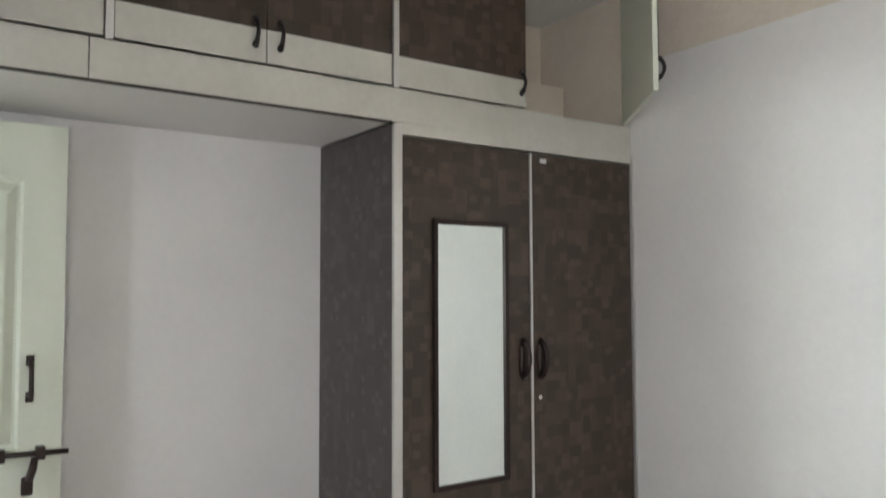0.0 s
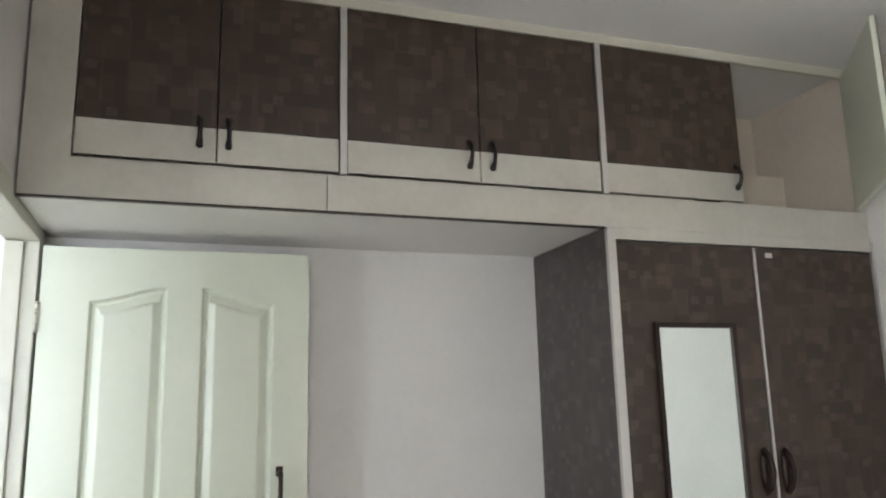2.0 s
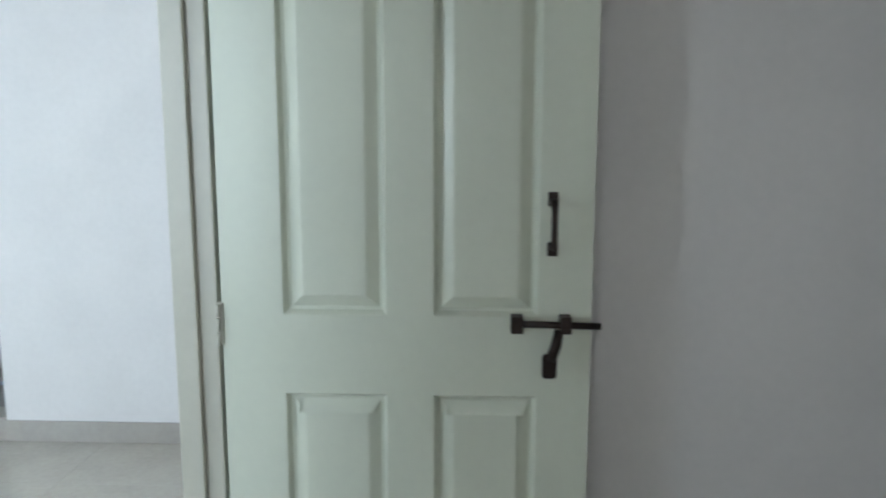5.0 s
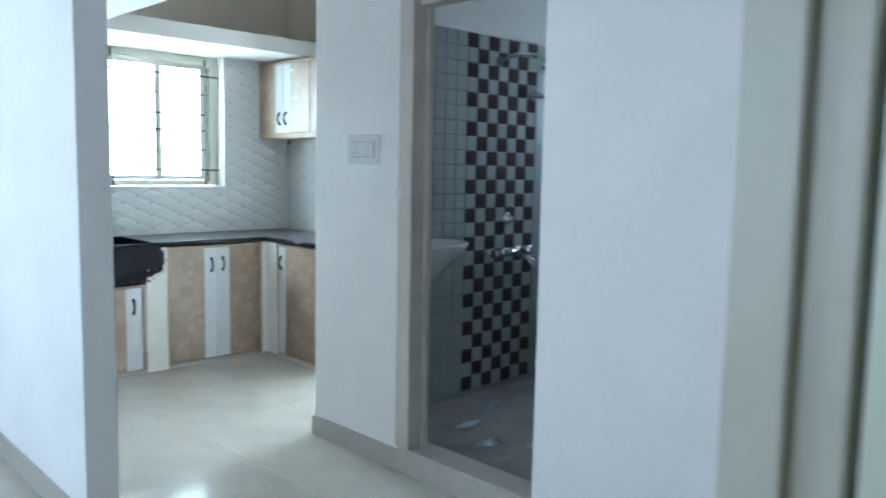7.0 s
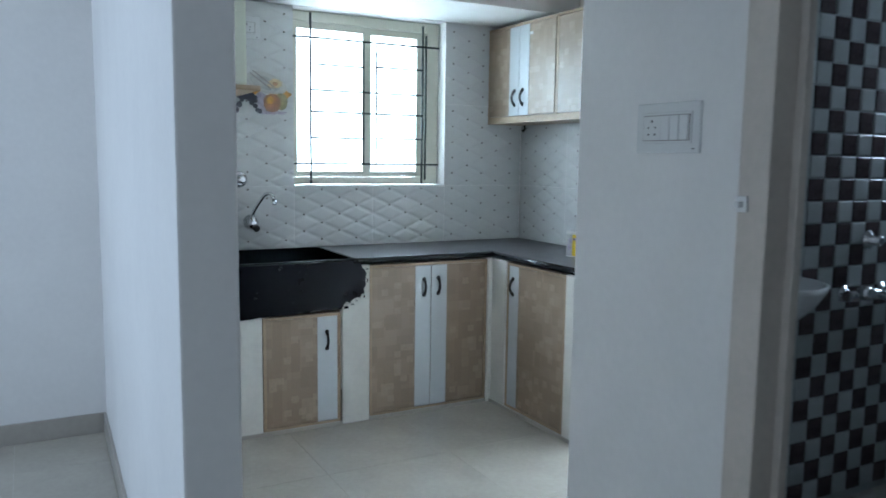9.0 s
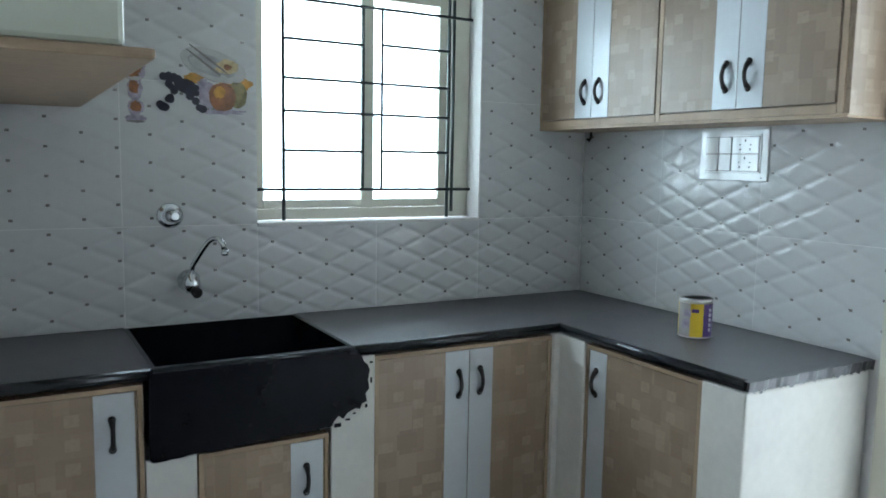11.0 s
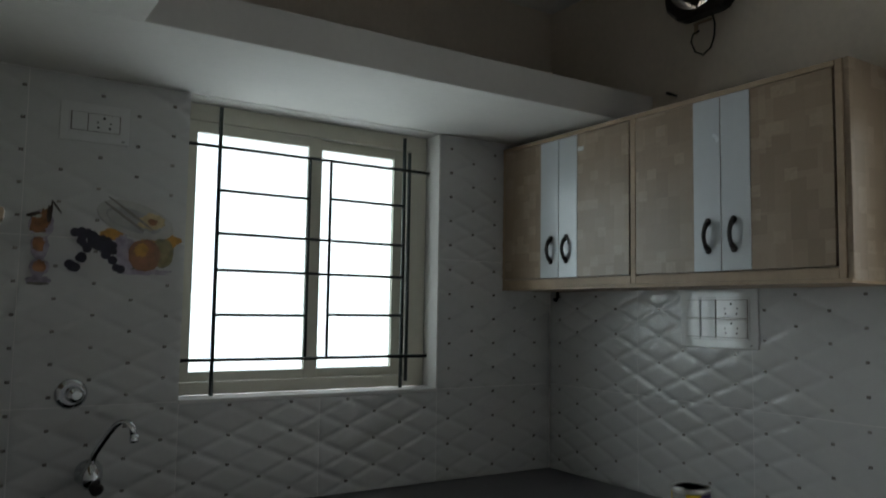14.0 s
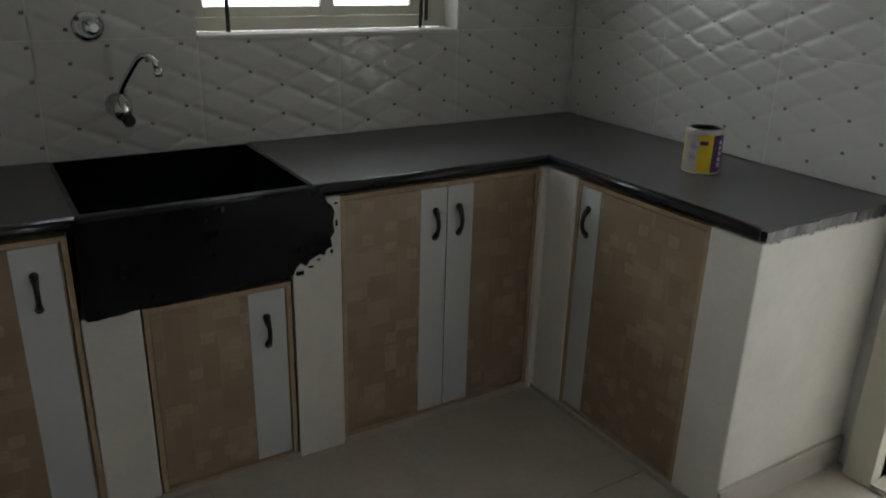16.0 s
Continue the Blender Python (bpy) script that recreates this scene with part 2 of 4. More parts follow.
def thing(name, label, category, group="", kind=""):
    return tagged(new(name), label, category, group, kind)


def structure(name, bm, mat, label, category="wall"):
    return tagged(part(name, bm, mat), label, category, kind="structure")


def smooth_all(ob):
    for p in ob.data.polygons:
        p.use_smooth = True
    return ob


# ---- setting ----
H = 2.80
structure("ground", boxes((-60, 60, -60, 60, -0.30, -0.12)), GROUND, "pale dusty ground outside the house", "ground")
structure("backdrop", boxes((-1.5, 7.2, 7.20, 7.22, -0.1, 2.9)), HAZE, "bright hazy sky outside the kitchen window", "backdrop")
structure("backdrop_yard", boxes((7.25, 7.27, 2.6, 7.1, -0.12, 4.2)), YARD, "bright hazy yard outside the kitchen door", "backdrop")
structure("floor_slab", boxes((-2.75, 5.9, -2.4, 0.96, -0.10, -0.0045), (-0.9, 5.9, 0.96, 6.3, -0.10, -0.0045)), GROUT, "beige joint bed under the floor tiles", "floor")
structure("ceiling", boxes((-2.75, 5.9, -2.4, 0.96, H, H + 0.15), (-0.9, 5.9, 0.96, 6.3, H, H + 0.15)), CEIL, "flat white painted ceiling slab", "ceiling")
# bedroom
structure("wall_bedroom_south", boxes((-2.72, 1.95, -2.28, -2.16, -0.004, 2.465)), WALL_BED, "plain off-white painted bedroom wall")
structure("wall_bedroom_south_upper", boxes((-2.72, 1.95, -2.28, -2.163, 2.465, H)), UPPER, "beige distempered upper band of the bedroom wall")
structure("wall_bedroom_east", boxes((1.83, 1.95, -2.16, 0.96, -0.004, 2.20)), WALL_BED, "plain off-white painted bedroom wall behind door")
structure("wall_bedroom_east_upper", boxes((1.83, 1.95, -2.16, 0.96, 2.20, H)), UPPER, "beige distempered wall inside the loft")
structure("wall_bedroom_west", boxes((-2.72, -2.60, -2.16, 0.96, -0.004, H)), WALL_BED, "plain off-white painted bedroom wall")
structure("wall_bedroom_north", boxes((-2.60, -2.30, 0.84, 0.96, -0.004, H), (-1.10, 0.80, 0.84, 0.96, -0.004, H), (-2.30, -1.10, 0.84, 0.96, -0.004, 0.9), (-2.30, -1.10, 0.84, 0.96, 2.1, H), (1.76, 1.83, 0.84, 0.96, -0.004, H), (0.80, 1.76, 0.84, 0.96, 2.10, H)), WALL_BED, "off-white painted wall with bedroom doorway and window opening")
# hall
# Assumed wall, never in view; its openings let the two hall lamps in.
structure("wall_hall_west", boxes((-0.87, -0.75, 0.96, 1.25, -0.004, H), (-0.87, -0.75, 2.65, 4.0, -0.004, H), (-0.87, -0.75, 5.2, 6.02, -0.004, H), (-0.87, -0.75, 4.0, 5.2, -0.004, 0.75), (-0.87, -0.75, 4.0, 5.2, 2.25, H), (-0.87, -0.75, 1.25, 2.65, -0.004, 0.75), (-0.87, -0.75, 1.25, 2.65, 2.25, H)), WALL, "assumed white hall wall out of view with window openings")
structure("wall_hall_north", boxes((-0.75, 2.14, 5.945, 6.02, -0.004, H)), WALL, "plain white painted hall wall")
def leaning(bm, shift=0.058):
    """The hall side of the partition runs slightly out of square."""
    for v in bm.verts:
        if v.co.y > 5.5 and v.co.x < 2.12:
            v.co.x += shift
    return bm


structure("wall_partition", leaning(boxes((2.05, 2.17, 3.46, 6.10, -0.004, H), bevel=0.006)), WALL, "white painted partition wall end between hall and kitchen")
structure("wall_bath_front", boxes((3.33, 3.45, 0.84, 2.42, -0.004, H), (3.33, 3.45, 3.21, 3.845, -0.004, H), (3.33, 3.45, 2.42, 3.21, 2.14, H), bevel=0.004), WALL, "white painted wall with bathroom doorway")
structure("wall_passage_end", boxes((1.95, 3.33, 0.84, 0.955, -0.004, H)), WALL, "white painted wall closing the passage")
structure("beam_kitchen", boxes((2.17, 3.33, 3.72, 3.845, 2.36, H)), WALL, "white painted beam over kitchen entry", "beam")
# kitchen
structure("wall_kitchen_south", boxes((3.45, 5.75, 3.7665, 3.845, -0.004, H)), WALL, "white painted kitchen wall beside entry")
structure("wall_kitchen_north", boxes((2.05, 3.123, 6.108, 6.30, -0.004, 2.30), (4.08, 4.76, 6.108, 6.30, -0.004, 2.30), (3.123, 4.08, 6.108, 6.30, -0.004, 1.205), (3.123, 4.08, 6.108, 6.30, 2.19, 2.30)), WALL, "white painted kitchen wall with window opening")
structure("wall_kitchen_east", boxes((4.648, 4.76, 4.55, 6.108, -0.004, 2.17), (4.648, 4.76, 3.845, 3.90, -0.004, 2.17), (4.648, 4.76, 3.90, 4.55, 2.1, 2.17)), WALL, "white painted kitchen wall with outer doorway")
structure("wall_kitchen_east_upper", boxes((4.648, 4.76, 3.845, 5.18, 2.17, H), (4.648, 4.76, 5.39, 6.104, 2.17, H), (4.648, 4.76, 5.18, 5.39, 2.17, 2.55), (4.648, 4.76, 5.18, 5.39, 2.76, H)), UPPER, "beige distempered wall round the fan opening")
structure("wall_kitchen_upper", boxes((2.17, 4.76, 6.104, 6.30, 2.3005, H)), UPPER, "beige distempered wall above the loft slab")
structure("loft_slab", boxes((2.17, 4.64, 5.53, 6.10, 2.19, 2.30), (2.17, 2.86, 3.95, 5.53, 2.19, 2.30), bevel=0.004), CEIL, "white painted concrete loft slab above kitchen window", "slab")
# bathroom
structure("bathroom_floor", boxes((3.45, 5.75, 1.5, 3.7665, -0.004, 0.02)), BATHFLOOR, "dusty grey unfinished bathroom floor", "floor")
structure("wall_bath_south", boxes((3.45, 5.87, 1.38, 1.5, -0.004, H)), BATHTILE, "grey tiled bathroom side wall")
structure("wall_bath_east", boxes((5.75, 5.87, 1.5, 3.14, -0.004, H), (5.75, 5.87, 3.62, 3.845, -0.004, H), (5.75, 5.87, 3.14, 3.62, -0.004, 1.6), (5.75, 5.87, 3.14, 3.62, 2.1, H)), BATHTILE, "grey tiled bathroom wall with ventilator opening")
structure("threshold", boxes((3.325, 3.47, 2.42, 3.20, -0.004, 0.112), bevel=0.005), SKIRT, "grey stone bathroom threshold", "threshold")


def skirting(name, *runs):
    return structure(name, boxes(*runs, bevel=0.003), SKIRT, "grey beige skirting tile along the wall foot", "skirting")


skirting("baseboard_bath", (3.318, 3.33, 0.96, 2.42, 0, 0.10), (3.318, 3.33, 3.20, 3.857, 0, 0.10), (3.33, 4.64, 3.845, 3.857, 0, 0.10), (3.318, 3.3245, 2.42, 3.20, 0, 0.104))
skirting("baseboard_partition", (2.05, 2.182, 3.448, 3.46, 0, 0.10), (2.17, 2.182, 3.46, 5.53, 0, 0.10))
structure("baseboard_hall_side", leaning(boxes((2.038, 2.050, 3.448, 5.933, 0, 0.10)), 0.052), SKIRT, "grey beige skirting tile along the wall foot", "skirting")
skirting("baseboard_hall", (-0.75, 2.098, 5.933, 5.945, 0, 0.10))
skirting("baseboard_bedroom", (-2.6, 1.27, -2.16, -2.148, 0, 0.10), (1.818, 1.83, -0.97, 0.82, 0, 0.10))
skirting("baseboard_counter", (4.07, 4.64, 4.676, 4.688, 0, 0.10))

# door frames
structure("bedroom_door_frame", boxes((1.706, 1.80, 0.836, 0.935, 0, 2.045), (0.78, 0.86, 0.836, 0.935, 0, 2.045), (0.78, 1.80, 0.836, 0.935, 2.045, 2.12), (1.69, 1.706, 0.88, 0.935, 0, 2.04), bevel=0.004), FRAME, "cream enamelled wooden door frame", "door frame")
structure("bathroom_door_frame", boxes((3.322, 3.40, 3.125, 3.212, 0.112, 2.14), (3.40, 3.43, 3.105, 3.212, 0.112, 2.14), (3.36, 3.43, 2.43, 3.125, 2.07, 2.14), bevel=0.004), BATHFRAME, "cream wooden bathroom door frame with rebate", "door frame")
structure("kitchen_door_frame", boxes((4.60, 4.70, 4.55, 4.64, 0, 2.12), (4.60, 4.70, 3.86, 3.93, 0, 2.12), (4.60, 4.70, 3.93, 4.55, 2.05, 2.12), bevel=0.004), FRAME, "cream wooden outer door frame", "door frame")
structure("kitchen_sill", boxes((4.60, 4.76, 3.93, 4.55, -0.004, 0.02)), SKIRT, "stone sill of the outer doorway", "sill")


# ---- bedroom: door, wardrobe, loft ----
def ring_panel(bm, outline, depths):
    """Moulded panel on a face in the y-z plane: loops stepping in from the outline; depths are (inset, x)."""
    n = len(outline)

    def inset(d):
        out = []
        for i in range(n):
            p, a, b = Vector(outline[i]), Vector(outline[i - 1]), Vector(outline[(i + 1) % n])
            e1, e2 = (p - a).normalized(), (b - p).normalized()
            n1, n2 = Vector((-e1.y, e1.x)), Vector((-e2.y, e2.x))
            m = (n1 + n2).normalized()
            out.append(p + m * d / max(m.dot(n1), 0.3))
        return out
    loops = []
    for d, x in depths:
        loops.append([bm.verts.new((x, q[0], q[1])) for q in inset(d)])
    for a, b in zip(loops, loops[1:]):
        for i in range(n):
            bm.faces.new((a[i], a[(i + 1) % n], b[(i + 1) % n], b[i]))
    bm.faces.new(loops[-1])
    return loops[0]


def moulded_leaf():
    X0, Y0, Y1, Z0, Z1 = 1.70, -0.028, 0.824, 0.012, 2.03
    bm = bmesh.new()

    def arch(ya, yb, z0, za, zb):
        pts = [(ya, z0), (yb, z0)]
        for k in range(9):
            s = k / 8
            w = s * s * (3 - 2 * s)
            pts.append((yb + (ya - yb) * s, zb + (za - zb) * w))
        return pts
    shapes = [arch(0.44, 0.68, 1.021, 1.904, 1.855), arch(0.093, 0.332, 1.021, 1.853, 1.906),
              arch(0.44, 0.68, 0.15, 0.832, 0.832), arch(0.093, 0.332, 0.15, 0.832, 0.832)]
    for s in shapes:
        ring_panel(bm, s, ((0, X0), (0.003, X0 + 0.003), (0.010, X0 + 0.0165), (0.017, X0 + 0.0175), (0.043, X0 + 0.003), (0.048, X0 + 0.0015)))

    def face(pts):
        bm.faces.new([bm.verts.new((X0, y, z)) for y, z in pts])
    for y0, y1 in ((Y0, 0.093), (0.332, 0.44), (0.68, Y1)):
        face(((y0, Z0), (y1, Z0), (y1, Z1), (y0, Z1)))
    for k, (y0, y1) in enumerate(((0.44, 0.68), (0.093, 0.332))):
        face(((y0, Z0), (y1, Z0), (y1, 0.15), (y0, 0.15)))
        face(((y0, 0.832), (y1, 0.832), (y1, 1.021), (y0, 1.021)))
        top = shapes[k][2:]
        for (ya, za), (yb, zb) in zip(top, top[1:]):
            face(((ya, za), (ya, Z1), (yb, Z1), (yb, zb)))
    back = X0 + 0.034
    for q in (((X0, Y0, Z0), (back, Y0, Z0), (back, Y0, Z1), (X0, Y0, Z1)), ((X0, Y1, Z0), (back, Y1, Z0), (back, Y1, Z1), (X0, Y1, Z1)),
              ((X0, Y0, Z1), (back, Y0, Z1), (back, Y1, Z1), (X0, Y1, Z1)), ((X0, Y0, Z0), (back, Y0, Z0), (back, Y1, Z0), (X0, Y1, Z0)),
              ((back, Y0, Z0), (back, Y1, Z0), (back, Y1, Z1), (back, Y0, Z1))):
        bm.faces.new([bm.verts.new(v) for v in q])
    bmesh.ops.remove_doubles(bm, verts=bm.verts, dist=0.0001)
    return bm


door = thing("bedroom_door", "pale cream moulded four-panel door standing open", "door")
part("leaf", moulded_leaf(), CREAM, door)
for z in (1.75, 0.948, 0.25):
    h = part("hinge", boxes((1.695, 1.712, 0.820, 0.836, z, z + 0.10), bevel=0.002), FRAME, door, "butt hinge painted over in cream")
    for k in range(3):
        part("hinge_knuckle", lathe(bmesh.new(), (1.69, 0.83, z + 0.034 * k), (0, 0, 1), ((0, 0.005), (0.030, 0.005)), 10), FRAME, h)
hd = part("pull_handle", tube(bmesh.new(), [(1.70, 0.064, 1.287), (1.67, 0.064, 1.284), (1.66, 0.064, 1.266), (1.66, 0.064, 1.204), (1.67, 0.064, 1.186), (1.70, 0.064, 1.184)], [0.009, 0.009, 0.007, 0.007, 0.009, 0.009]), BRONZE, door, "dark bronze pull handle")
for z in (1.292, 1.179):
    part("rose", boxes((1.692, 1.70, 0.053, 0.076, z - 0.016, z + 0.016), bevel=0.003), BRONZE, hd)
bolt = part("tower_bolt", tube(bmesh.new(), [(1.672, -0.045, 1.008), (1.672, 0.148, 1.012)], 0.008), BRONZE, door, "dark iron sliding door bolt")
for y0, y1 in ((0.128, 0.156), (0.02, 0.046)):
    part("bolt_guide", boxes((1.662, 1.70, y0, y1, 0.990, 1.030), bevel=0.004), BRONZE, bolt)
part("hasp", tube(bmesh.new(), [(1.668, 0.048, 1.0), (1.664, 0.054, 0.965), (1.664, 0.066, 0.93)], [0.010, 0.012, 0.012]), BRONZE, bolt)
part("hasp_plate", boxes((1.658, 1.67, 0.052, 0.085, 0.888, 0.945), bevel=0.008), BRONZE, bolt)


def oval_pull(name, parent, p, along, out, length, reach=0.03, r=0.006, mat=None, label="black oval pull handle"):
    """An arched pull with flat feet, standing off along out."""
    p, a, o = Vector(p), Vector(along).normalized(), Vector(out).normalized()
    pts, rs = [], []
    for k in range(11):
        s = k / 10
        pts.append(p + a * (s - 0.5) * length * 0.86 + o * (reach * math.sin(math.pi * s) ** 0.6))
        rs.append(r * (1.15 + 0.55 * math.cos(2 * math.pi * s) ** 2 * (abs(s - 0.5) > 0.3)))
    ob = part(name, tube(bmesh.new(), pts, rs, 8), mat or BLACK, parent, label)
    side = a.cross(o)
    for s in (-0.5, 0.5):
        part("foot", lathe(bmesh.new(), p + a * s * length * 0.9, o, ((0, 0.011), (0.004, 0.011), (0.007, 0.006)), 10), mat or BLACK, ob)
    return ob


wardrobe = thing("wardrobe", "built-in wardrobe in dark brown mosaic laminate with mirror", "wardrobe")
# The lit look of this side is put into its laminate colour.
part("side_panel", boxes((1.262, 1.828, -0.993, -0.973, 0, 2.08)), LITLAM, wardrobe, "brown laminate side panel with daylight in its colour")
part("back_box", boxes((1.30, 1.826, -2.156, -0.994, 0, 2.08)), WALL_BED, wardrobe, "plain carcass")
part("edge_strip", boxes((1.244, 1.262, -1.005, -0.972, 0, 2.08), bevel=0.003), ALU, wardrobe, "bright aluminium edge strip")
part("end_strip", boxes((1.244, 1.30, -2.156, -2.148, 0, 2.08)), ALU, wardrobe, "pale end strip")
part("top_rail", boxes((1.250, 1.30, -2.148, -1.005, 2.042, 2.082)), SILVER, wardrobe)
ld = part("door", boxes((1.256, 1.276, -1.583, -1.009, 0.06, 2.037), bevel=0.0015), DARKLAM, wardrobe)
rd = part("door", boxes((1.256, 1.276, -2.146, -1.595, 0.06, 2.037), bevel=0.0015), DARKLAM, wardrobe)
part("centre_strip", boxes((1.252, 1.275, -1.594, -1.584, 0.06, 2.037)), ALU, wardrobe, "thin aluminium strip between doors")
part("plinth", boxes((1.27, 1.30, -2.148, -1.0, 0, 0.058)), LITLAM, wardrobe)
part("mirror_frame", boxes((1.240, 1.256, -1.149, -1.133, 0.806, 1.756), (1.240, 1.256, -1.468, -1.450, 0.806, 1.756), (1.240, 1.256, -1.450, -1.149, 1.738, 1.756), (1.240, 1.256, -1.450, -1.149, 0.806, 0.824), bevel=0.002), BRONZE, ld, "dark brown wooden mirror frame")
part("mirror", boxes((1.249, 1.2555, -1.450, -1.149, 0.824, 1.738)), MIRROR, ld, "plain upright mirror glass")
oval_pull("handle", ld, (1.256, -1.546, 1.245), (0, 0, 1), (-1, 0, 0), 0.15, 0.034, 0.010, BRONZE, "dark bronze wardrobe handle")
oval_pull("handle", rd, (1.256, -1.636, 1.240), (0, 0, 1), (-1, 0, 0), 0.15, 0.034, 0.010, BRONZE, "dark bronze wardrobe handle")
for leaf_, y in ((ld, -1.546), (rd, -1.636)):
    bm = lathe(bmesh.new(), (0, 0, 0), (-1, 0, 0), ((0, 0.030), (0.005, 0.029), (0.011, 0.020), (0.013, 0.004)), 24)
    bm.transform(Matrix.Translation((1.256, y, 1.242)) @ Matrix.Diagonal((1, 0.72, 2.7, 1)))
    part("handle_plate", bm, BRONZE, leaf_, "dark bronze oval backplate")
part("lock", lathe(bmesh.new(), (1.256, -1.627, 1.094), (-1, 0, 0), ((0, 0.011), (0.006, 0.010), (0.008, 0.004)), 12), CHROME, rd, "small chrome lock")
part("sticker", boxes((1.2545, 1.256, -1.672, -1.640, 2.0, 2.018)), PLASTIC, rd, "small white paper sticker")

loft = thing("loft_cabinet", "long overhead loft cabinet in brown and silver laminate", "cabinet")
part("soffit", boxes((1.268, 1.828, -0.972, 0.832, 2.084, 2.115)), WALL_BED, loft, "white painted soffit board")
part("fascia", boxes((1.256, 1.268, -2.156, -0.012, 2.084, 2.20)), SILVER, loft, "brushed silver laminate fascia")
part("fascia", boxes((1.256, 1.268, -0.009, 0.832, 2.084, 2.20)), SILVER, loft, "brushed silver laminate fascia")
part("fascia_edge", boxes((1.250, 1.268, -0.97, 0.832, 2.078, 2.0835)), BRONZE, loft, "dark lower edge line")
part("floor_board", boxes((1.27, 1.828, -2.156, 0.832, 2.185, 2.20)), CREAM, loft)
part("top_strip", boxes((1.252, 1.272, -2.156, 0.832, 2.765, 2.80)), FRAME, loft, "cream painted top strip")
part("end_filler", boxes((1.258, 1.272, 0.705, 0.832, 2.20, 2.765)), SILVER, loft, "silver end filler panel")
for y in (-0.060, -0.983):
    part("post", boxes((1.246, 1.268, y - 0.011, y + 0.011, 2.20, 2.765), bevel=0.002), ALU, loft, "aluminium upright strip")
part("divider", boxes((1.27, 1.828, -0.99, -0.976, 2.20, 2.79)), CREAM, loft)
part("lining", boxes((1.28, 1.826, -2.158, -2.152, 2.20, 2.463)), UPPER, loft, "beige lining inside the loft")
part("shelf_board", boxes((1.66, 1.826, -2.15, -1.80, 2.20, 2.46)), UPPER, loft, "pale box board inside the open loft")
for y0, y1, hy in ((0.320, 0.700, 0.366), (-0.046, 0.316, 0.284), (-0.516, -0.074, -0.481), (-0.969, -0.520, -0.562), (-1.572, -0.997, -1.547)):
    d = part("door", boxes((1.254, 1.272, y0, y1, 2.317, 2.762), bevel=0.0015), DARKLAM, loft)
    part("lower_strip", boxes((1.2545, 1.272, y0, y1, 2.210, 2.316), bevel=0.0015), SILVER, d, "silver lower strip of the door")
    oval_pull("handle", d, (1.254, hy, 2.302), (0, 0, 1), (-1, 0, 0), 0.09, 0.026, 0.006)
# the last leaf stands open
ang = math.atan2(0.345, -0.467)
hinge = Matrix.Translation((1.258, -2.136, 0)) @ Matrix.Rotation(ang, 4, "Z")
bm = boxes((0.0, 0.575, -0.018, 0.0, 2.21, 2.762), bevel=0.0015)
bm.transform(hinge)
od = part("open_door", bm, CREAM, loft, "cream inside of the open loft door")
bm = boxes((0.0, 0.575, 0.0005, 0.003, 2.317, 2.762))
bm.transform(hinge)
part("outer_laminate", bm, DARKLAM, od)
hp = hinge @ Vector((0.545, 0.003, 2.30))
ho = hinge.to_3x3() @ Vector((0, 1, 0))
oval_pull("handle", od, hp, (0, 0, 1), ho, 0.09, 0.026, 0.006)


# ---- kitchen: masonry, worktop, base cabinets ----
YF, XF = 5.535, 4.085
base = thing("counter_masonry", "white painted masonry piers under the kitchen worktop", "counter base")
for b in ((2.635, 2.775, YF - 0.010, 6.10, 0, 0.595), (3.185, 3.335, YF - 0.013, 5.5295, 0, 0.825), (4.052, 4.20, YF - 0.02, 6.10, 0, 0.825)):
    part("pier", boxes(b, bevel=0.006), POST, base)
part("corner_pier", boxes((XF - 0.012, 4.40, 5.372, YF - 0.021, 0, 0.825), bevel=0.006), POST, base)
part("end_pier", boxes((XF - 0.012, 4.64, 4.69, 4.848, 0, 0.825), bevel=0.008), POST, base)
part("plinth", boxes((2.172, 4.05, YF - 0.012, YF + 0.02, 0, 0.018)), SKIRT, base)
part("plinth", boxes((XF - 0.02, XF + 0.02, 4.70, YF, 0, 0.018)), SKIRT, base)

top = thing("worktop", "grey granite L-shaped kitchen worktop with chipped black edge", "worktop")
for s in ((3.262, 4.645, 5.530, 6.106, 0.826, 0.86), (2.172, 2.655, 5.530, 6.106, 0.826, 0.86), (4.086, 4.645, 4.69, 5.5295, 0.826, 0.86)):
    part("slab", boxes(s), GRANITE, top)


def nosing(name, pts):
    return part(name, tube(bmesh.new(), pts, 0.0172, 12), BLACKGRANITE, top, "polished black rounded edge")


nosing("nosing", [(3.262, 5.528, 0.8435), (4.086, 5.528, 0.8435)])
nosing("nosing", [(2.172, 5.528, 0.8435), (2.655, 5.528, 0.8435)])
nosing("nosing", [(4.082, 5.53, 0.8435), (4.082, 4.70, 0.8435)])
rng = random.Random(4)
bm = bmesh.new()
row_t, row_b = [], []
for k in range(41):
    x = 4.068 + 0.577 * k / 40
    row_t.append((x, 4.678 + rng.uniform(-0.004, 0.004)))
for (xa, ya), (xb, yb) in zip(row_t, row_t[1:]):
    za, zb = 0.832 + rng.uniform(-0.010, 0.006), 0.832 + rng.uniform(-0.010, 0.006)
    q = [bm.verts.new(v) for v in ((xa, ya, 0.859), (xb, yb, 0.859), (xb, 4.70, 0.859), (xa, 4.70, 0.859), (xa, ya + 0.004, za), (xb, yb + 0.004, zb))]
    bm.faces.new((q[0], q[1], q[2], q[3]))
    bm.faces.new((q[4], q[5], q[1], q[0]))
part("broken_edge", bm, GRANITE, top, "rough chipped end edge of the granite")

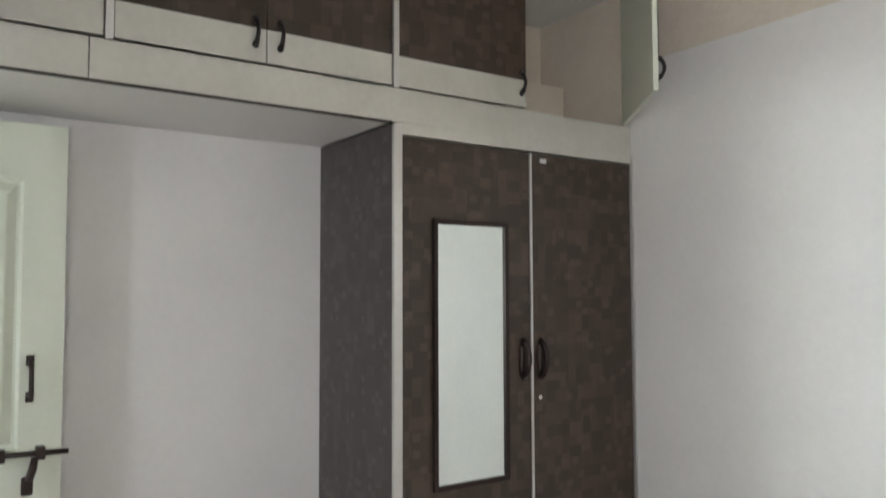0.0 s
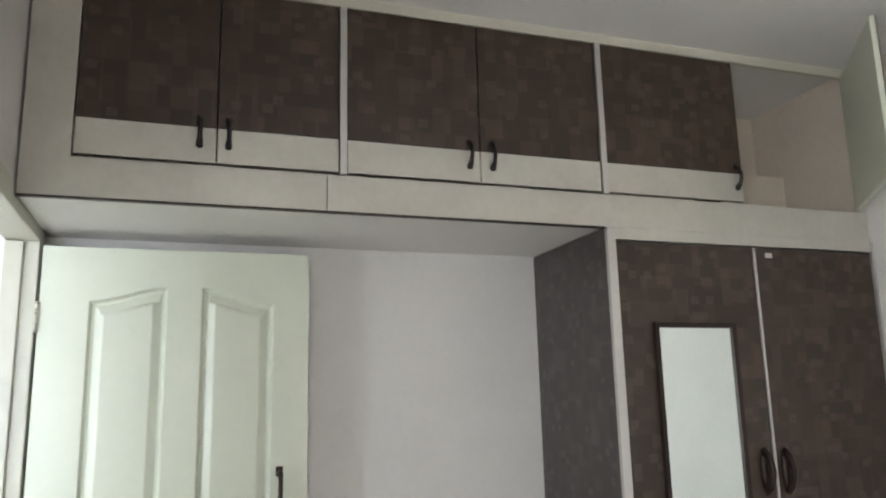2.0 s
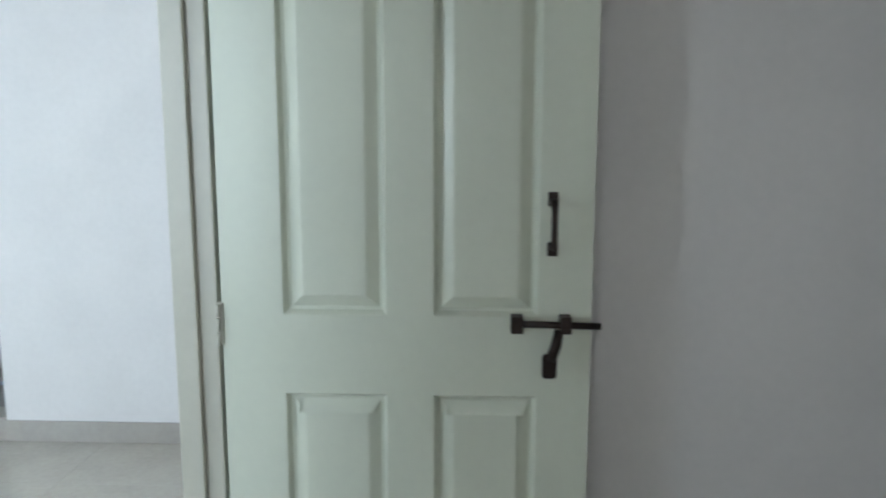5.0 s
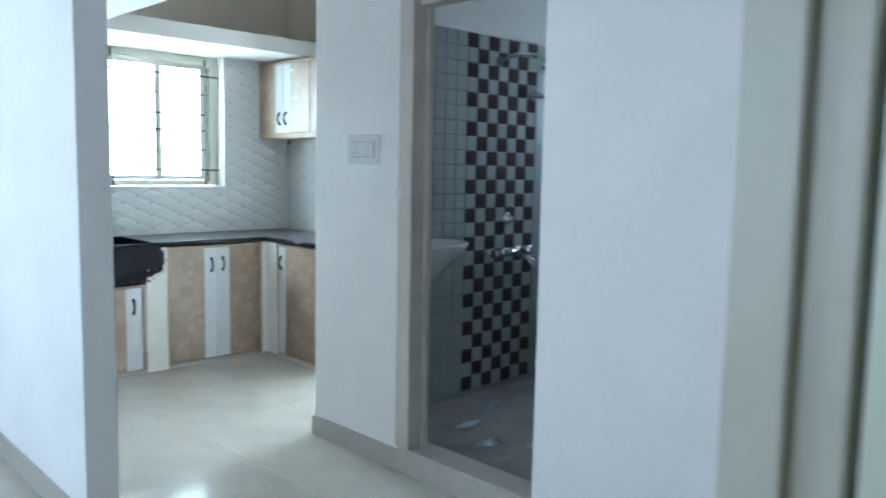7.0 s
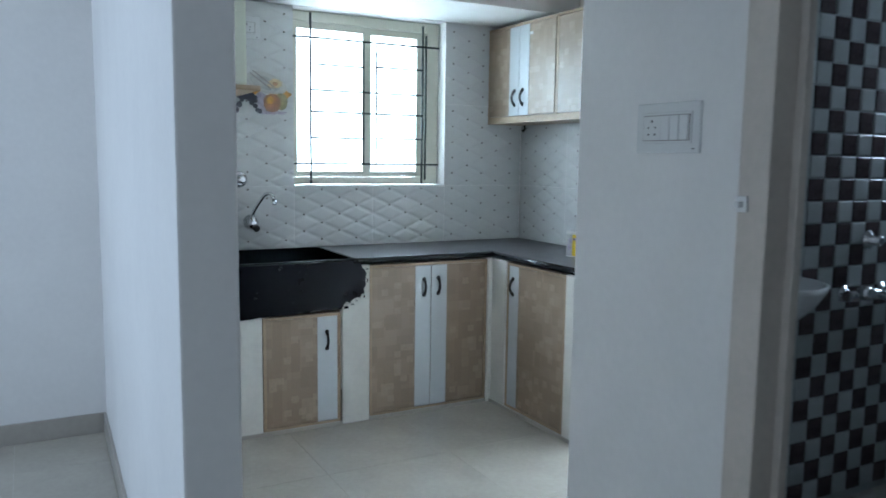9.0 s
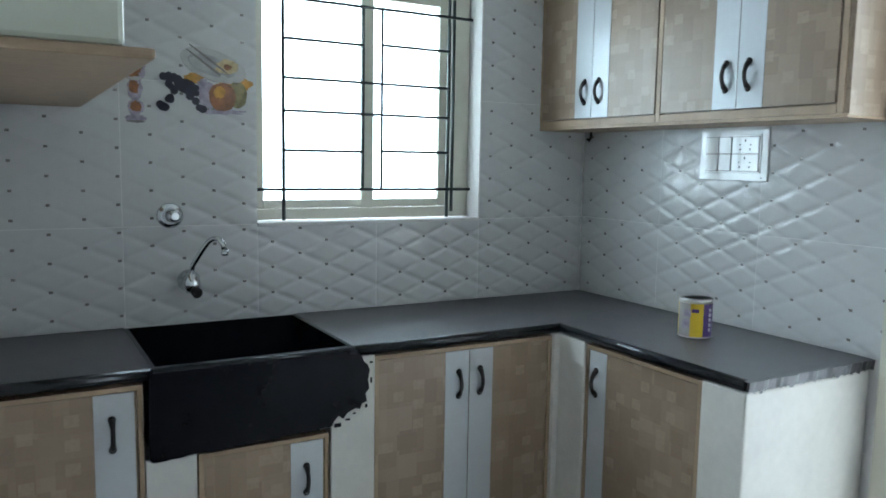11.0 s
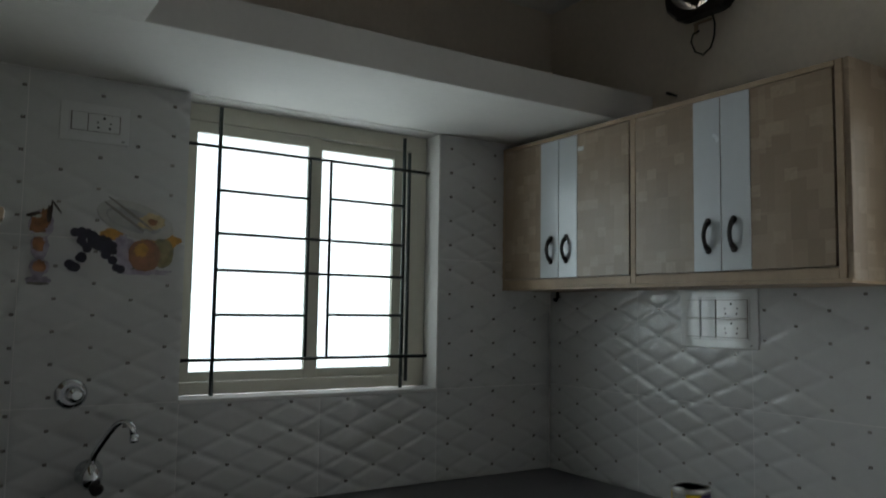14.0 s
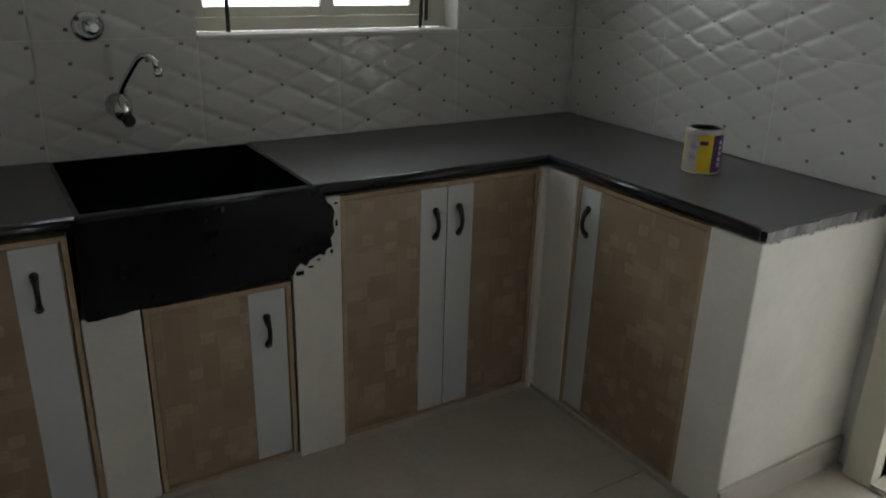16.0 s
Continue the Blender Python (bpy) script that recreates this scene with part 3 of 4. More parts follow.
sink = thing("kitchen_sink", "deep black granite kitchen sink set in the worktop", "sink")
for s in ((2.655, 2.668, 5.530, 6.10, 0.62, 0.859), (3.249, 3.2615, 5.530, 6.10, 0.62, 0.859), (2.668, 3.249, 6.088, 6.10, 0.62, 0.859), (2.668, 3.249, 5.530, 5.545, 0.62, 0.858)):
    part("basin_side", boxes(s), BLACKGRANITE, sink)
part("basin_bottom", boxes((2.655, 3.2615, 5.530, 6.10, 0.605, 0.6195)), BLACKGRANITE, sink)
part("rim", tube(bmesh.new(), [(2.657, 5.519, 0.851), (3.262, 5.519, 0.851)], 0.009, 10), BLACKGRANITE, sink, "polished front rim")
part("drain", lathe(bmesh.new(), (2.96, 5.85, 0.62), (0, 0, 1), ((0, 0.04), (0.004, 0.04), (0.005, 0.02)), 20), CHROME, sink, "steel drain ring")
# black painted apron with a ragged brush edge
bm = bmesh.new()
outl = [(2.648, 0.852), (2.642, 0.60)]
for k in range(22):
    x = 2.65 + (3.185 - 2.65) * k / 21
    outl.append((x, 0.592 + 0.02 * (x - 2.65) / 0.5 + rng.uniform(-0.003, 0.003)))
for x, z in ((3.19, 0.628), (3.205, 0.645), (3.222, 0.636), (3.235, 0.652), (3.262, 0.660), (3.278, 0.655), (3.286, 0.672), (3.302, 0.680), (3.298, 0.705), (3.310, 0.72), (3.306, 0.75), (3.312, 0.78), (3.304, 0.80), (3.29, 0.812), (3.286, 0.825)):
    outl.append((x, z + rng.uniform(-0.003, 0.003)))
outl.append((3.264, 0.852))
f1 = [bm.verts.new((x, 5.511, z)) for x, z in outl]
f2 = [bm.verts.new((x, 5.5215, z)) for x, z in outl]
bm.faces.new(f1)
for i in range(len(outl)):
    bm.faces.new((f1[i], f1[(i + 1) % len(outl)], f2[(i + 1) % len(outl)], f2[i]))
part("apron", bm, BLACKPAINT, sink, "black painted apron with ragged brushed edge")
for x, z, w, h in ((3.232, 0.622, 0.016, 0.006), (3.258, 0.640, 0.010, 0.005), (3.300, 0.655, 0.008, 0.012), (3.318, 0.735, 0.006, 0.018), (3.316, 0.800, 0.010, 0.006)):
    part("paint_dab", boxes((x, x + w, 5.5205, 5.522, z, z + h)), BLACKPAINT, sink)
part("paint_dab", boxes((3.195, 3.218, 5.5205, 5.522, 0.605, 0.618)), BLACKPAINT, sink)


def cabinet_front(name, label, x0, x1, z0, z1, leaves, strips, handles, flip=False):
    """Cabinet front in the plane y=YF or, flipped, x=XF: frame, leaves with strips, pulls."""
    cab = thing(name, label, "cabinet", "kitchen cabinets")

    def bx(a0, a1, d0, d1, za, zb, bevel=0.001):
        if flip:
            return boxes((XF + d0, XF + d1, a0, a1, za, zb), bevel=bevel)
        return boxes((a0, a1, YF + d0, YF + d1, za, zb), bevel=bevel)
    w = 0.014
    part("frame", bx(x0, x0 + w, -0.006, 0.03, z0, z1), EDGEWOOD, cab)
    part("frame", bx(x1 - w, x1, -0.006, 0.03, z0, z1), EDGEWOOD, cab)
    part("frame", bx(x0 + w, x1 - w, -0.006, 0.03, z1 - w, z1), EDGEWOOD, cab)
    part("frame", bx(x0 + w, x1 - w, -0.006, 0.03, z0, z0 + 0.008), EDGEWOOD, cab)
    # Dark sheet behind the doors, coloured as the shade in their gaps.
    part("inside", bx(x0 + w, x1 - w, 0.03, 0.05, z0, z1), BRONZE, cab, "dark sheet for the shade inside the cabinet")
    for (a0, a1), (s0, s1), h in zip(leaves, strips, handles):
        d = part("door", bx(a0, a1, 0.0, 0.018, z0 + 0.012, z1 - w - 0.003), BEIGELAM, cab)
        part("door_strip", bx(s0, s1, -0.0015, 0.0, z0 + 0.012, z1 - w - 0.003, 0), STRIP, d, "white silver strip")
        p, o = ((XF - 0.0015, h[0], h[1]), (-1, 0, 0)) if flip else ((h[0], YF - 0.0015, h[1]), (0, -1, 0))
        oval_pull("handle", d, p, (0, 0, 1), o, 0.095, 0.022, 0.0058)
    return cab


cabinet_front("base_cabinet", "narrow beige laminate base cabinet beside the sink", 2.175, 2.632, 0.018, 0.815, [(2.19, 2.616)], [(2.505, 2.610)], [(2.551, 0.683)])
cabinet_front("base_cabinet", "low beige laminate base cabinet under the sink", 2.78, 3.18, 0.018, 0.588, [(2.796, 3.165)], [(3.057, 3.162)], [(3.107, 0.450)])
cabinet_front("base_cabinet", "two-door beige laminate base cabinet with silver strips", 3.338, 4.050, 0.018, 0.818, [(3.354, 3.697), (3.700, 4.034)], [(3.604, 3.697), (3.700, 3.795)], [(3.656, 0.685), (3.742, 0.688)])
cabinet_front("base_cabinet", "single-door beige laminate corner base cabinet", 4.850, 5.370, 0.018, 0.818, [(4.866, 5.355)], [(5.268, 5.355)], [(5.318, 0.690)], True)

# wall cabinets
XC = 4.387
wallcab = thing("wall_cabinet", "beige laminate wall cabinet with silver door strips", "cabinet", "kitchen cabinets")
part("body", boxes((XC + 0.02, 4.646, 4.678, 6.105, 1.60, 2.165)), BEIGELAM, wallcab)
part("frame", boxes((XC, XC + 0.0195, 4.676, 4.696, 1.60, 2.166), (XC, XC + 0.0195, 6.088, 6.105, 1.60, 2.166), (XC, XC + 0.0195, 5.383, 5.403, 1.60, 2.166), (XC, XC + 0.0195, 4.697, 5.382, 1.60, 1.626), (XC, XC + 0.0195, 5.404, 6.087, 1.60, 1.626), (XC, XC + 0.0195, 4.697, 5.382, 2.150, 2.166), (XC, XC + 0.0195, 5.404, 6.087, 2.150, 2.166), bevel=0.0015), EDGEWOOD, wallcab)
part("end_panel", boxes((XC + 0.005, 4.646, 4.660, 4.677, 1.595, 2.168), bevel=0.002), BEIGELAM, wallcab)
part("bottom_panel", boxes((XC, 4.646, 4.662, 6.105, 1.588, 1.5995), bevel=0.001), EDGEWOOD, wallcab)
for y0, y1, s0, s1, hy in ((5.7585, 6.084, 5.7585, 5.859, 5.800), (5.408, 5.7555, 5.659, 5.7555, 5.715), (5.0465, 5.378, 5.0465, 5.142, 5.090), (4.702, 5.0435, 4.946, 5.0435, 5.001)):
    d = part("door", boxes((XC - 0.002, XC + 0.016, y0, y1, 1.631, 2.147), bevel=0.001), BEIGELAM, wallcab)
    part("door_strip", boxes((XC - 0.0036, XC - 0.002, s0, s1, 1.631, 2.147)), STRIP, d, "white silver strip")
    oval_pull("handle", d, (XC - 0.0036, hy, 1.735), (0, 0, 1), (-1, 0, 0), 0.095, 0.022, 0.0058)
part("sticker", boxes((XC - 0.003, XC - 0.002, 5.625, 5.655, 2.085, 2.10)), PLASTIC, wallcab, "small white paper sticker")
part("hook", tube(bmesh.new(), [(4.62, 6.03, 1.588), (4.62, 6.03, 1.565), (4.61, 6.03, 1.55), (4.60, 6.03, 1.558)], 0.006), BLACK, wallcab, "small dark hook")

shelf = thing("wall_shelf_box", "cream boxed wall shelf on the partition side", "shelf")
part("box", boxes((2.172, 2.50, 4.66, 6.094, 1.6185, 2.188), bevel=0.01), CREAM, shelf)
part("under_panel", boxes((2.172, 2.545, 4.65, 6.097, 1.600, 1.618), bevel=0.006), EDGEWOOD, shelf, "brown underside panel")

# window
win = tagged(thing("window_kitchen", "cream aluminium sliding window with iron grille", "window"), kind="structure")
part("window_frame", boxes((3.125, 3.146, 6.20, 6.25, 1.212, 2.188), (4.0, 4.078, 6.20, 6.25, 1.212, 2.188), (3.146, 4.0, 6.20, 6.25, 1.212, 1.255), (3.146, 4.0, 6.20, 6.25, 2.13, 2.188), bevel=0.003), FRAME, win)
for x0, x1, y in ((3.147, 3.632, 6.207), (3.600, 3.998, 6.228)):
    s = part("sash", boxes((x0, x0 + 0.030, y, y + 0.02, 1.256, 2.129), (x1 - 0.052, x1, y, y + 0.02, 1.256, 2.129), (x0 + 0.030, x1 - 0.052, y, y + 0.02, 1.256, 1.288), (x0 + 0.030, x1 - 0.052, y, y + 0.02, 2.092, 2.129), bevel=0.002), FRAME, win, "cream sliding sash")
    g = part("pane", boxes((x0 + 0.030, x1 - 0.052, y + 0.008, y + 0.012, 1.288, 2.092)), GLASS, s, "clear glass pane")
    g.visible_shadow = False
part("window_sill", boxes((3.123, 4.08, 6.095, 6.20, 1.198, 1.2115), bevel=0.003), WALL, win, "white painted sill")
grille = thing("window_grille", "dark green iron bar grille before the window", "grille")
YB = 6.112
for z in (2.030, 1.332):
    part("rail", tubes([(3.118, YB, z), (4.036, YB, z)], r=0.006), GRILLE, grille)
for x, z0, z1 in ((3.228, 1.216, 2.165), (3.930, 1.216, 2.155)):
    part("upright", tubes([(x, YB + 0.008, z0), (x, YB + 0.008, z1)], r=0.007), GRILLE, grille)
part("upright", tubes([(3.546, YB + 0.004, 1.332), (3.546, YB + 0.004, 2.030)], r=0.0065), GRILLE, grille)
part("upright", tubes([(3.950, YB + 0.004, 1.240), (3.950, YB + 0.004, 2.10)], r=0.007), GRILLE, grille)
part("upright", tubes([(3.627, YB + 0.004, 1.332), (3.627, YB + 0.004, 2.030)], r=0.006), GRILLE, grille)
for x0, x1, z in ((3.228, 3.546, 1.886), (3.228, 3.546, 1.478), (3.228, 3.93, 1.744), (3.228, 3.93, 1.624), (3.627, 3.93, 1.893), (3.627, 3.93, 1.482)):
    part("bar", tubes([(x0, YB, z), (x1, YB, z)], r=0.0055), GRILLE, grille)

# tap and valve
tap = thing("sink_tap", "chrome wall-mounted swan-neck tap above the sink", "tap")
tap.location = (-0.012, 0.0, 0.018)
part("flange", lathe(bmesh.new(), (2.885, 6.10, 0.995), (0, -1, 0), ((0, 0.040), (0.006, 0.039), (0.016, 0.026), (0.05, 0.021)), 24), CHROME, tap)
part("body", lathe(bmesh.new(), (2.885, 6.045, 0.960), (0, 0, 1), ((0, 0.020), (0.015, 0.029), (0.040, 0.031), (0.058, 0.020), (0.075, 0.010)), 20), CHROME, tap)
part("knob", lathe(bmesh.new(), (2.885, 6.045, 0.975), (0.2, -1, -0.25), ((0, 0.012), (0.02, 0.016), (0.05, 0.019), (0.055, 0.012)), 16), BLACK, tap, "dark tap knob")
neck = [(2.885 + dx, 6.045 - 0.9 * dx, 1.025 + dz) for dx, dz in ((0, 0), (0.004, 0.03), (0.018, 0.058), (0.036, 0.092), (0.050, 0.115), (0.064, 0.127), (0.078, 0.126), (0.089, 0.112), (0.094, 0.088))]
part("neck", tube(bmesh.new(), neck, 0.0095, 12), CHROME, tap)
part("nozzle", lathe(bmesh.new(), (2.979, 5.960, 1.115), (0.1, 0, -1), ((0, 0.011), (0.012, 0.013), (0.02, 0.012)), 14), CHROME, tap)
valve = thing("wall_valve", "round chrome concealed valve plate on tiles", "valve")
part("plate", lathe(bmesh.new(), (2.815, 6.10, 1.243), (0, -1, 0), ((0, 0.045), (0.005, 0.044), (0.012, 0.030)), 28), CHROME, valve)
part("knob", lathe(bmesh.new(), (2.82, 6.088, 1.243), (0.1, -1, 0), ((0, 0.020), (0.02, 0.024), (0.035, 0.022), (0.04, 0.012)), 18), CHROME, valve)


def socket_panel(name, label, origin, u, out, w, h, rows, border=0.02):
    """Modular switch plate: back plate, raised frame, modules. u is the width's direction; each row lists switches (1) and wide sockets (2)."""
    o, u, n = Vector(origin), Vector(u), Vector(out)
    sp = thing(name, label, "switch")

    def pl(a0, a1, z0, z1, d0, d1, bevel=0.001):
        p, q = o + u * a0 + n * d0, o + u * a1 + n * d1
        return boxes((min(p.x, q.x), max(p.x, q.x), min(p.y, q.y), max(p.y, q.y), o.z + z0, o.z + z1), bevel=bevel)
    part("back_plate", pl(0, w, 0, h, 0, 0.008, 0.003), PLASTIC, sp)
    part("frame", pl(border, w - border, border, h - border, 0.008, 0.012, 0.0015), PLASTIC, sp)
    part("maker_mark", pl(w - border, w - border + 0.010, border * 0.4, border * 0.4 + 0.003, 0.008, 0.0083, 0), BLACK, sp)
    ch = (h - 2 * border - 0.012) / len(rows)
    for k, row in enumerate(rows):
        cw = (w - 2 * border - 0.012) / sum(row)
        a, z = border + 0.006, border + 0.006 + k * ch
        # Thin grey sheet, coloured as the shade in the gaps between modules.
        part("recess_shade", pl(a - 0.002, a + cw * sum(row) + 0.002, z + 0.001, z + ch - 0.001, 0.012, 0.0123, 0), STUD, sp)
        for size in row:
            m = part("socket" if size == 2 else "rocker_switch", pl(a + 0.0015, a + cw * size - 0.0015, z + 0.003, z + ch - 0.003, 0.0123, 0.0155 if size == 2 else 0.018, 0.001), GLOSS, sp)
            if size == 2:
                for dx, dz, q in ((0.5, 0.76, 0.0042), (0.30, 0.52, 0.003), (0.70, 0.52, 0.003), (0.32, 0.26, 0.0036), (0.68, 0.26, 0.0036)):
                    # Flat black discs paint the dark of the pin holes.
                    part("pin_hole_shade", lathe(bmesh.new(), o + u * (a + cw * 2 * dx) + n * 0.0155 + Vector((0, 0, z + ch * dz)), n, ((0, q), (0.0003, q)), 10), BLACK, m)
            a += cw * size
    return sp


socket_panel("switch_socket_panel", "white glossy eight-module switch socket panel", (4.640, 5.405, 1.394), (0, -1, 0), (-1, 0, 0), 0.302, 0.194, [(1, 1, 2), (1, 1, 2)], 0.028)
socket_panel("wall_switch", "white switch panel on the bathroom wall", (3.33, 3.575, 1.392), (0, -1, 0), (-1, 0, 0), 0.232, 0.135, [(2, 1, 1, 1)], 0.026)
socket_panel("socket_plate", "white high socket plate on kitchen tiles", (2.745, 6.10, 1.99), (1, 0, 0), (0, -1, 0), 0.195, 0.118, [(1, 2)], 0.024)
socket_panel("hall_socket", "white wall socket plate in the hall", (1.36, 5.945, 1.01), (1, 0, 0), (0, -1, 0), 0.12, 0.09, [(1, 2)], 0.016)

# paint tin
tin = thing("paint_tin", "small open yellow and purple paint tin", "tin")
TC = (4.385, 5.165)


def tin_wall(a0, a1, mat, label):
    bm = bmesh.new()
    n = 14
    ring = [[bm.verts.new((TC[0] + 0.056 * math.cos(a), TC[1] + 0.056 * math.sin(a), z)) for a in (a0 + (a1 - a0) * k / n for k in range(n + 1))] for z in (0.866, 0.980)]
    for k in range(n):
        bm.faces.new((ring[0][k], ring[0][k + 1], ring[1][k + 1], ring[1][k])).smooth = True
    return part("print", bm, mat, tin, label)


part("can", lathe(bmesh.new(), (TC[0], TC[1], 0.860), (0, 0, 1), ((0, 0.054), (0.003, 0.057), (0.007, 0.0552), (0.120, 0.0552), (0.127, 0.057), (0.134, 0.057), (0.134, 0.046), (0.118, 0.046), (0.117, 0.002)), 32), ALU, tin, "tin body with open rim")
tin_wall(radians(150), radians(205), TINWHITE, "pale printed side")
tin_wall(radians(205), radians(250), YELLOW, "yellow printed side")
tin_wall(radians(250), radians(380), PURPLE, "purple printed side")
tin_wall(radians(20), radians(150), YELLOW, "yellow printed side")
for k in range(5):
    a = radians(275)
    part("print_bar", boxes((TC[0] + 0.0565 * math.cos(a) - 0.002, TC[0] + 0.0565 * math.cos(a) + 0.006, TC[1] + 0.0565 * math.sin(a) - 0.0015, TC[1] + 0.0565 * math.sin(a) + 0.001, 0.885 + 0.017 * k, 0.896 + 0.017 * k)), PLASTIC, tin, "white print mark")

# Dark disc under the rim paints the shade of the open mouth.
part("mouth_shade", lathe(bmesh.new(), (TC[0], TC[1], 0.9775), (0, 0, 1), ((0, 0.045), (0.002, 0.045)), 28), BRONZE, tin, "dark disc for the shade in the tin's open mouth")
for z0, z1, a in ((0.935, 0.958, 195), (0.895, 0.925, 190), (0.950, 0.962, 222)):
    q = radians(a)
    bm = boxes((0.0555, 0.0572, -0.012, 0.012, z0, z1))
    bm.transform(Matrix.Translation((TC[0], TC[1], 0)) @ Matrix.Rotation(q, 4, "Z"))
    part("print_patch", bm, VIOLET if a < 200 else PURPLE, tin, "faded print patch")

# exhaust fan on the east wall
fan = thing("exhaust_fan", "black exhaust fan with wire guard on wall", "fan")
FC = Vector((4.64, 5.285, 2.665))


def fan_frame():
    """A square frame with cut corners round a circular mouth."""
    bm = bmesh.new()
    n, loops = 48, []
    for d, half, cut in ((0.002, 0.142, None), (0.045, 0.142, None), (0.060, 0.132, None), (0.060, 0, 0.122), (0.030, 0, 0.112), (0.002, 0, 0.110)):
        ringv = []
        for k in range(n):
            a = 2 * math.pi * (k + 0.5) / n
            c, e = abs(math.cos(a)), abs(math.sin(a))
            q = cut or min(half / max(c, e), half * 1.62 / (c + e))
            ringv.append(bm.verts.new(FC + Vector((-d, q * math.cos(a), q * math.sin(a)))))
        loops.append(ringv)
    for a, b in zip(loops, loops[1:]):
        for k in range(n):
            bm.faces.new((a[k], a[(k + 1) % n], b[(k + 1) % n], b[k]))
    return bm


part("housing", fan_frame(), BLACK, fan)
part("motor", lathe(bmesh.new(), FC + Vector((0.06, 0, 0)), (-1, 0, 0), ((0, 0.03), (0.01, 0.042), (0.06, 0.042), (0.075, 0.03)), 20), BLACK, fan)
for k in range(5):
    a = 2 * math.pi * k / 5 + 0.3
    bm = bmesh.new()
    vs = []
    for r, w in ((0.03, 0.030), (0.07, 0.062), (0.105, 0.075)):
        for s in (-1, 1):
            aa = a + s * w / max(r, 0.05) * 0.5
            vs.append(bm.verts.new(FC + Vector((-0.03 - 0.012 * s, r * math.cos(aa), r * math.sin(aa)))))
    bm.faces.new((vs[0], vs[1], vs[3], vs[2]))
    bm.faces.new((vs[2], vs[3], vs[5], vs[4]))
    bmesh.ops.solidify(bm, geom=bm.faces[:], thickness=0.002)
    part("blade", bm, BLACK, fan)
part("hub", lathe(bmesh.new(), FC + Vector((-0.02, 0, 0)), (-1, 0, 0), ((0, 0.035), (0.03, 0.034), (0.04, 0.02)), 20), BLACK, fan)
for r in (0.05, 0.075, 0.10):
    part("guard_ring", tube(bmesh.new(), [FC + Vector((0.01, r * math.cos(a), r * math.sin(a))) for a in (2 * math.pi * k / 24 for k in range(25))], 0.0016, 5), BLACK, fan)
for k in range(16):
    a = 2 * math.pi * k / 16
    part("guard_wire", tube(bmesh.new(), [FC + Vector((0.011, q * math.cos(a), q * math.sin(a))) for q in (0.03, 0.115)], 0.0014, 5), BLACK, fan)
cable = thing("fan_cable", "thin dark cable looping under the fan", "cable")
part("cable", tube(bmesh.new(), [(4.62, 5.251, 2.53), (4.636, 5.252, 2.49), (4.636, 5.255, 2.448), (4.636, 5.270, 2.412), (4.636, 5.301, 2.395), (4.636, 5.335, 2.415), (4.636, 5.352, 2.455), (4.636, 5.342, 2.480), (4.640, 5.319, 2.487)], 0.003, 8), BLACK, cable)
part("cable_outlet", boxes((4.640, 4.650, 5.272, 5.345, 2.512, 2.520), (4.643, 4.650, 5.330, 5.345, 2.480, 2.5115), bevel=0.002), EDGEWOOD, cable, "rough brown outlet patch")
nail = thing("wall_nail", "small dark nail in the wall above the cabinet", "nail")
part("nail", tube(bmesh.new(), [(4.65, 5.428, 2.281), (4.60, 5.430, 2.284)], [0.004, 0.006], 8), BLACK, nail)

# ---- hall and bathroom things ----
br = thing("frame_bracket", "small white bracket on the bathroom frame", "bracket")
part("bracket", boxes((3.295, 3.322, 3.185, 3.20, 1.262, 1.276), (3.312, 3.322, 3.178, 3.208, 1.25, 1.29), bevel=0.003), PLASTIC, br)

basin = thing("washbasin", "white ceramic wall-hung washbasin by the door", "washbasin")
bm = bmesh.new()
prof = [(-0.05, 0.05), (0.0, 0.085), (0.03, 0.115), (0.08, 0.165), (0.13, 0.195), (0.15, 0.20), (0.152, 0.19), (0.12, 0.165), (0.06, 0.09), (0.05, 0.01)]
rings = []
for h, r in prof:
    rings.append([bm.verts.new((3.86 + r * 1.1 * math.cos(a), min(3.57 + r * math.sin(a), 3.752), 0.84 + h)) for a in (2 * math.pi * k / 32 for k in range(32))])
for a, b in zip(rings, rings[1:]):
    for k in range(32):
        bm.faces.new((a[k], a[(k + 1) % 32], b[(k + 1) % 32], b[k])).smooth = True
bm.faces.new(rings[0][::-1])
part("bowl", bm, CERAMIC, basin)
part("waste_pipe", tube(bmesh.new(), [(3.86, 3.60, 0.80), (3.86, 3.61, 0.74), (3.86, 3.65, 0.71), (3.86, 3.752, 0.71)], 0.018), CHROME, basin)

mixer = thing("shower_mixer", "chrome wall shower mixer with spout", "tap")
mixer.location = (-0.31, 0.0, -0.08)
for x in (4.88, 5.12):
    part("flange", lathe(bmesh.new(), (x, 3.752, 0.951), (0, -1, 0), ((0, 0.035), (0.008, 0.033), (0.012, 0.016), (0.05, 0.016)), 18), CHROME, mixer)
    part("knob", lathe(bmesh.new(), (x, 3.686, 0.963), (0, -1, 0.1), ((0, 0.02), (0.02, 0.028), (0.045, 0.026), (0.05, 0.015)), 16), CHROME, mixer)
part("body", tube(bmesh.new(), [(4.826, 3.696, 0.951), (5.191, 3.696, 0.951)], 0.022, 14), CHROME, mixer)
part("spout", tube(bmesh.new(), [(5.009, 3.696, 0.951), (5.009, 3.616, 0.939), (5.009, 3.546, 0.909), (5.009, 3.536, 0.879)], 0.016, 12), CHROME, mixer)
part("diverter", lathe(bmesh.new(), (5.009, 3.752, 1.155), (0, -1, 0), ((0, 0.04), (0.008, 0.038), (0.02, 0.018), (0.05, 0.022), (0.06, 0.014)), 18), CHROME, mixer)
shower = thing("overhead_shower", "chrome overhead shower arm and head", "shower")
shower.location = (-0.37, 0.0, -0.11)
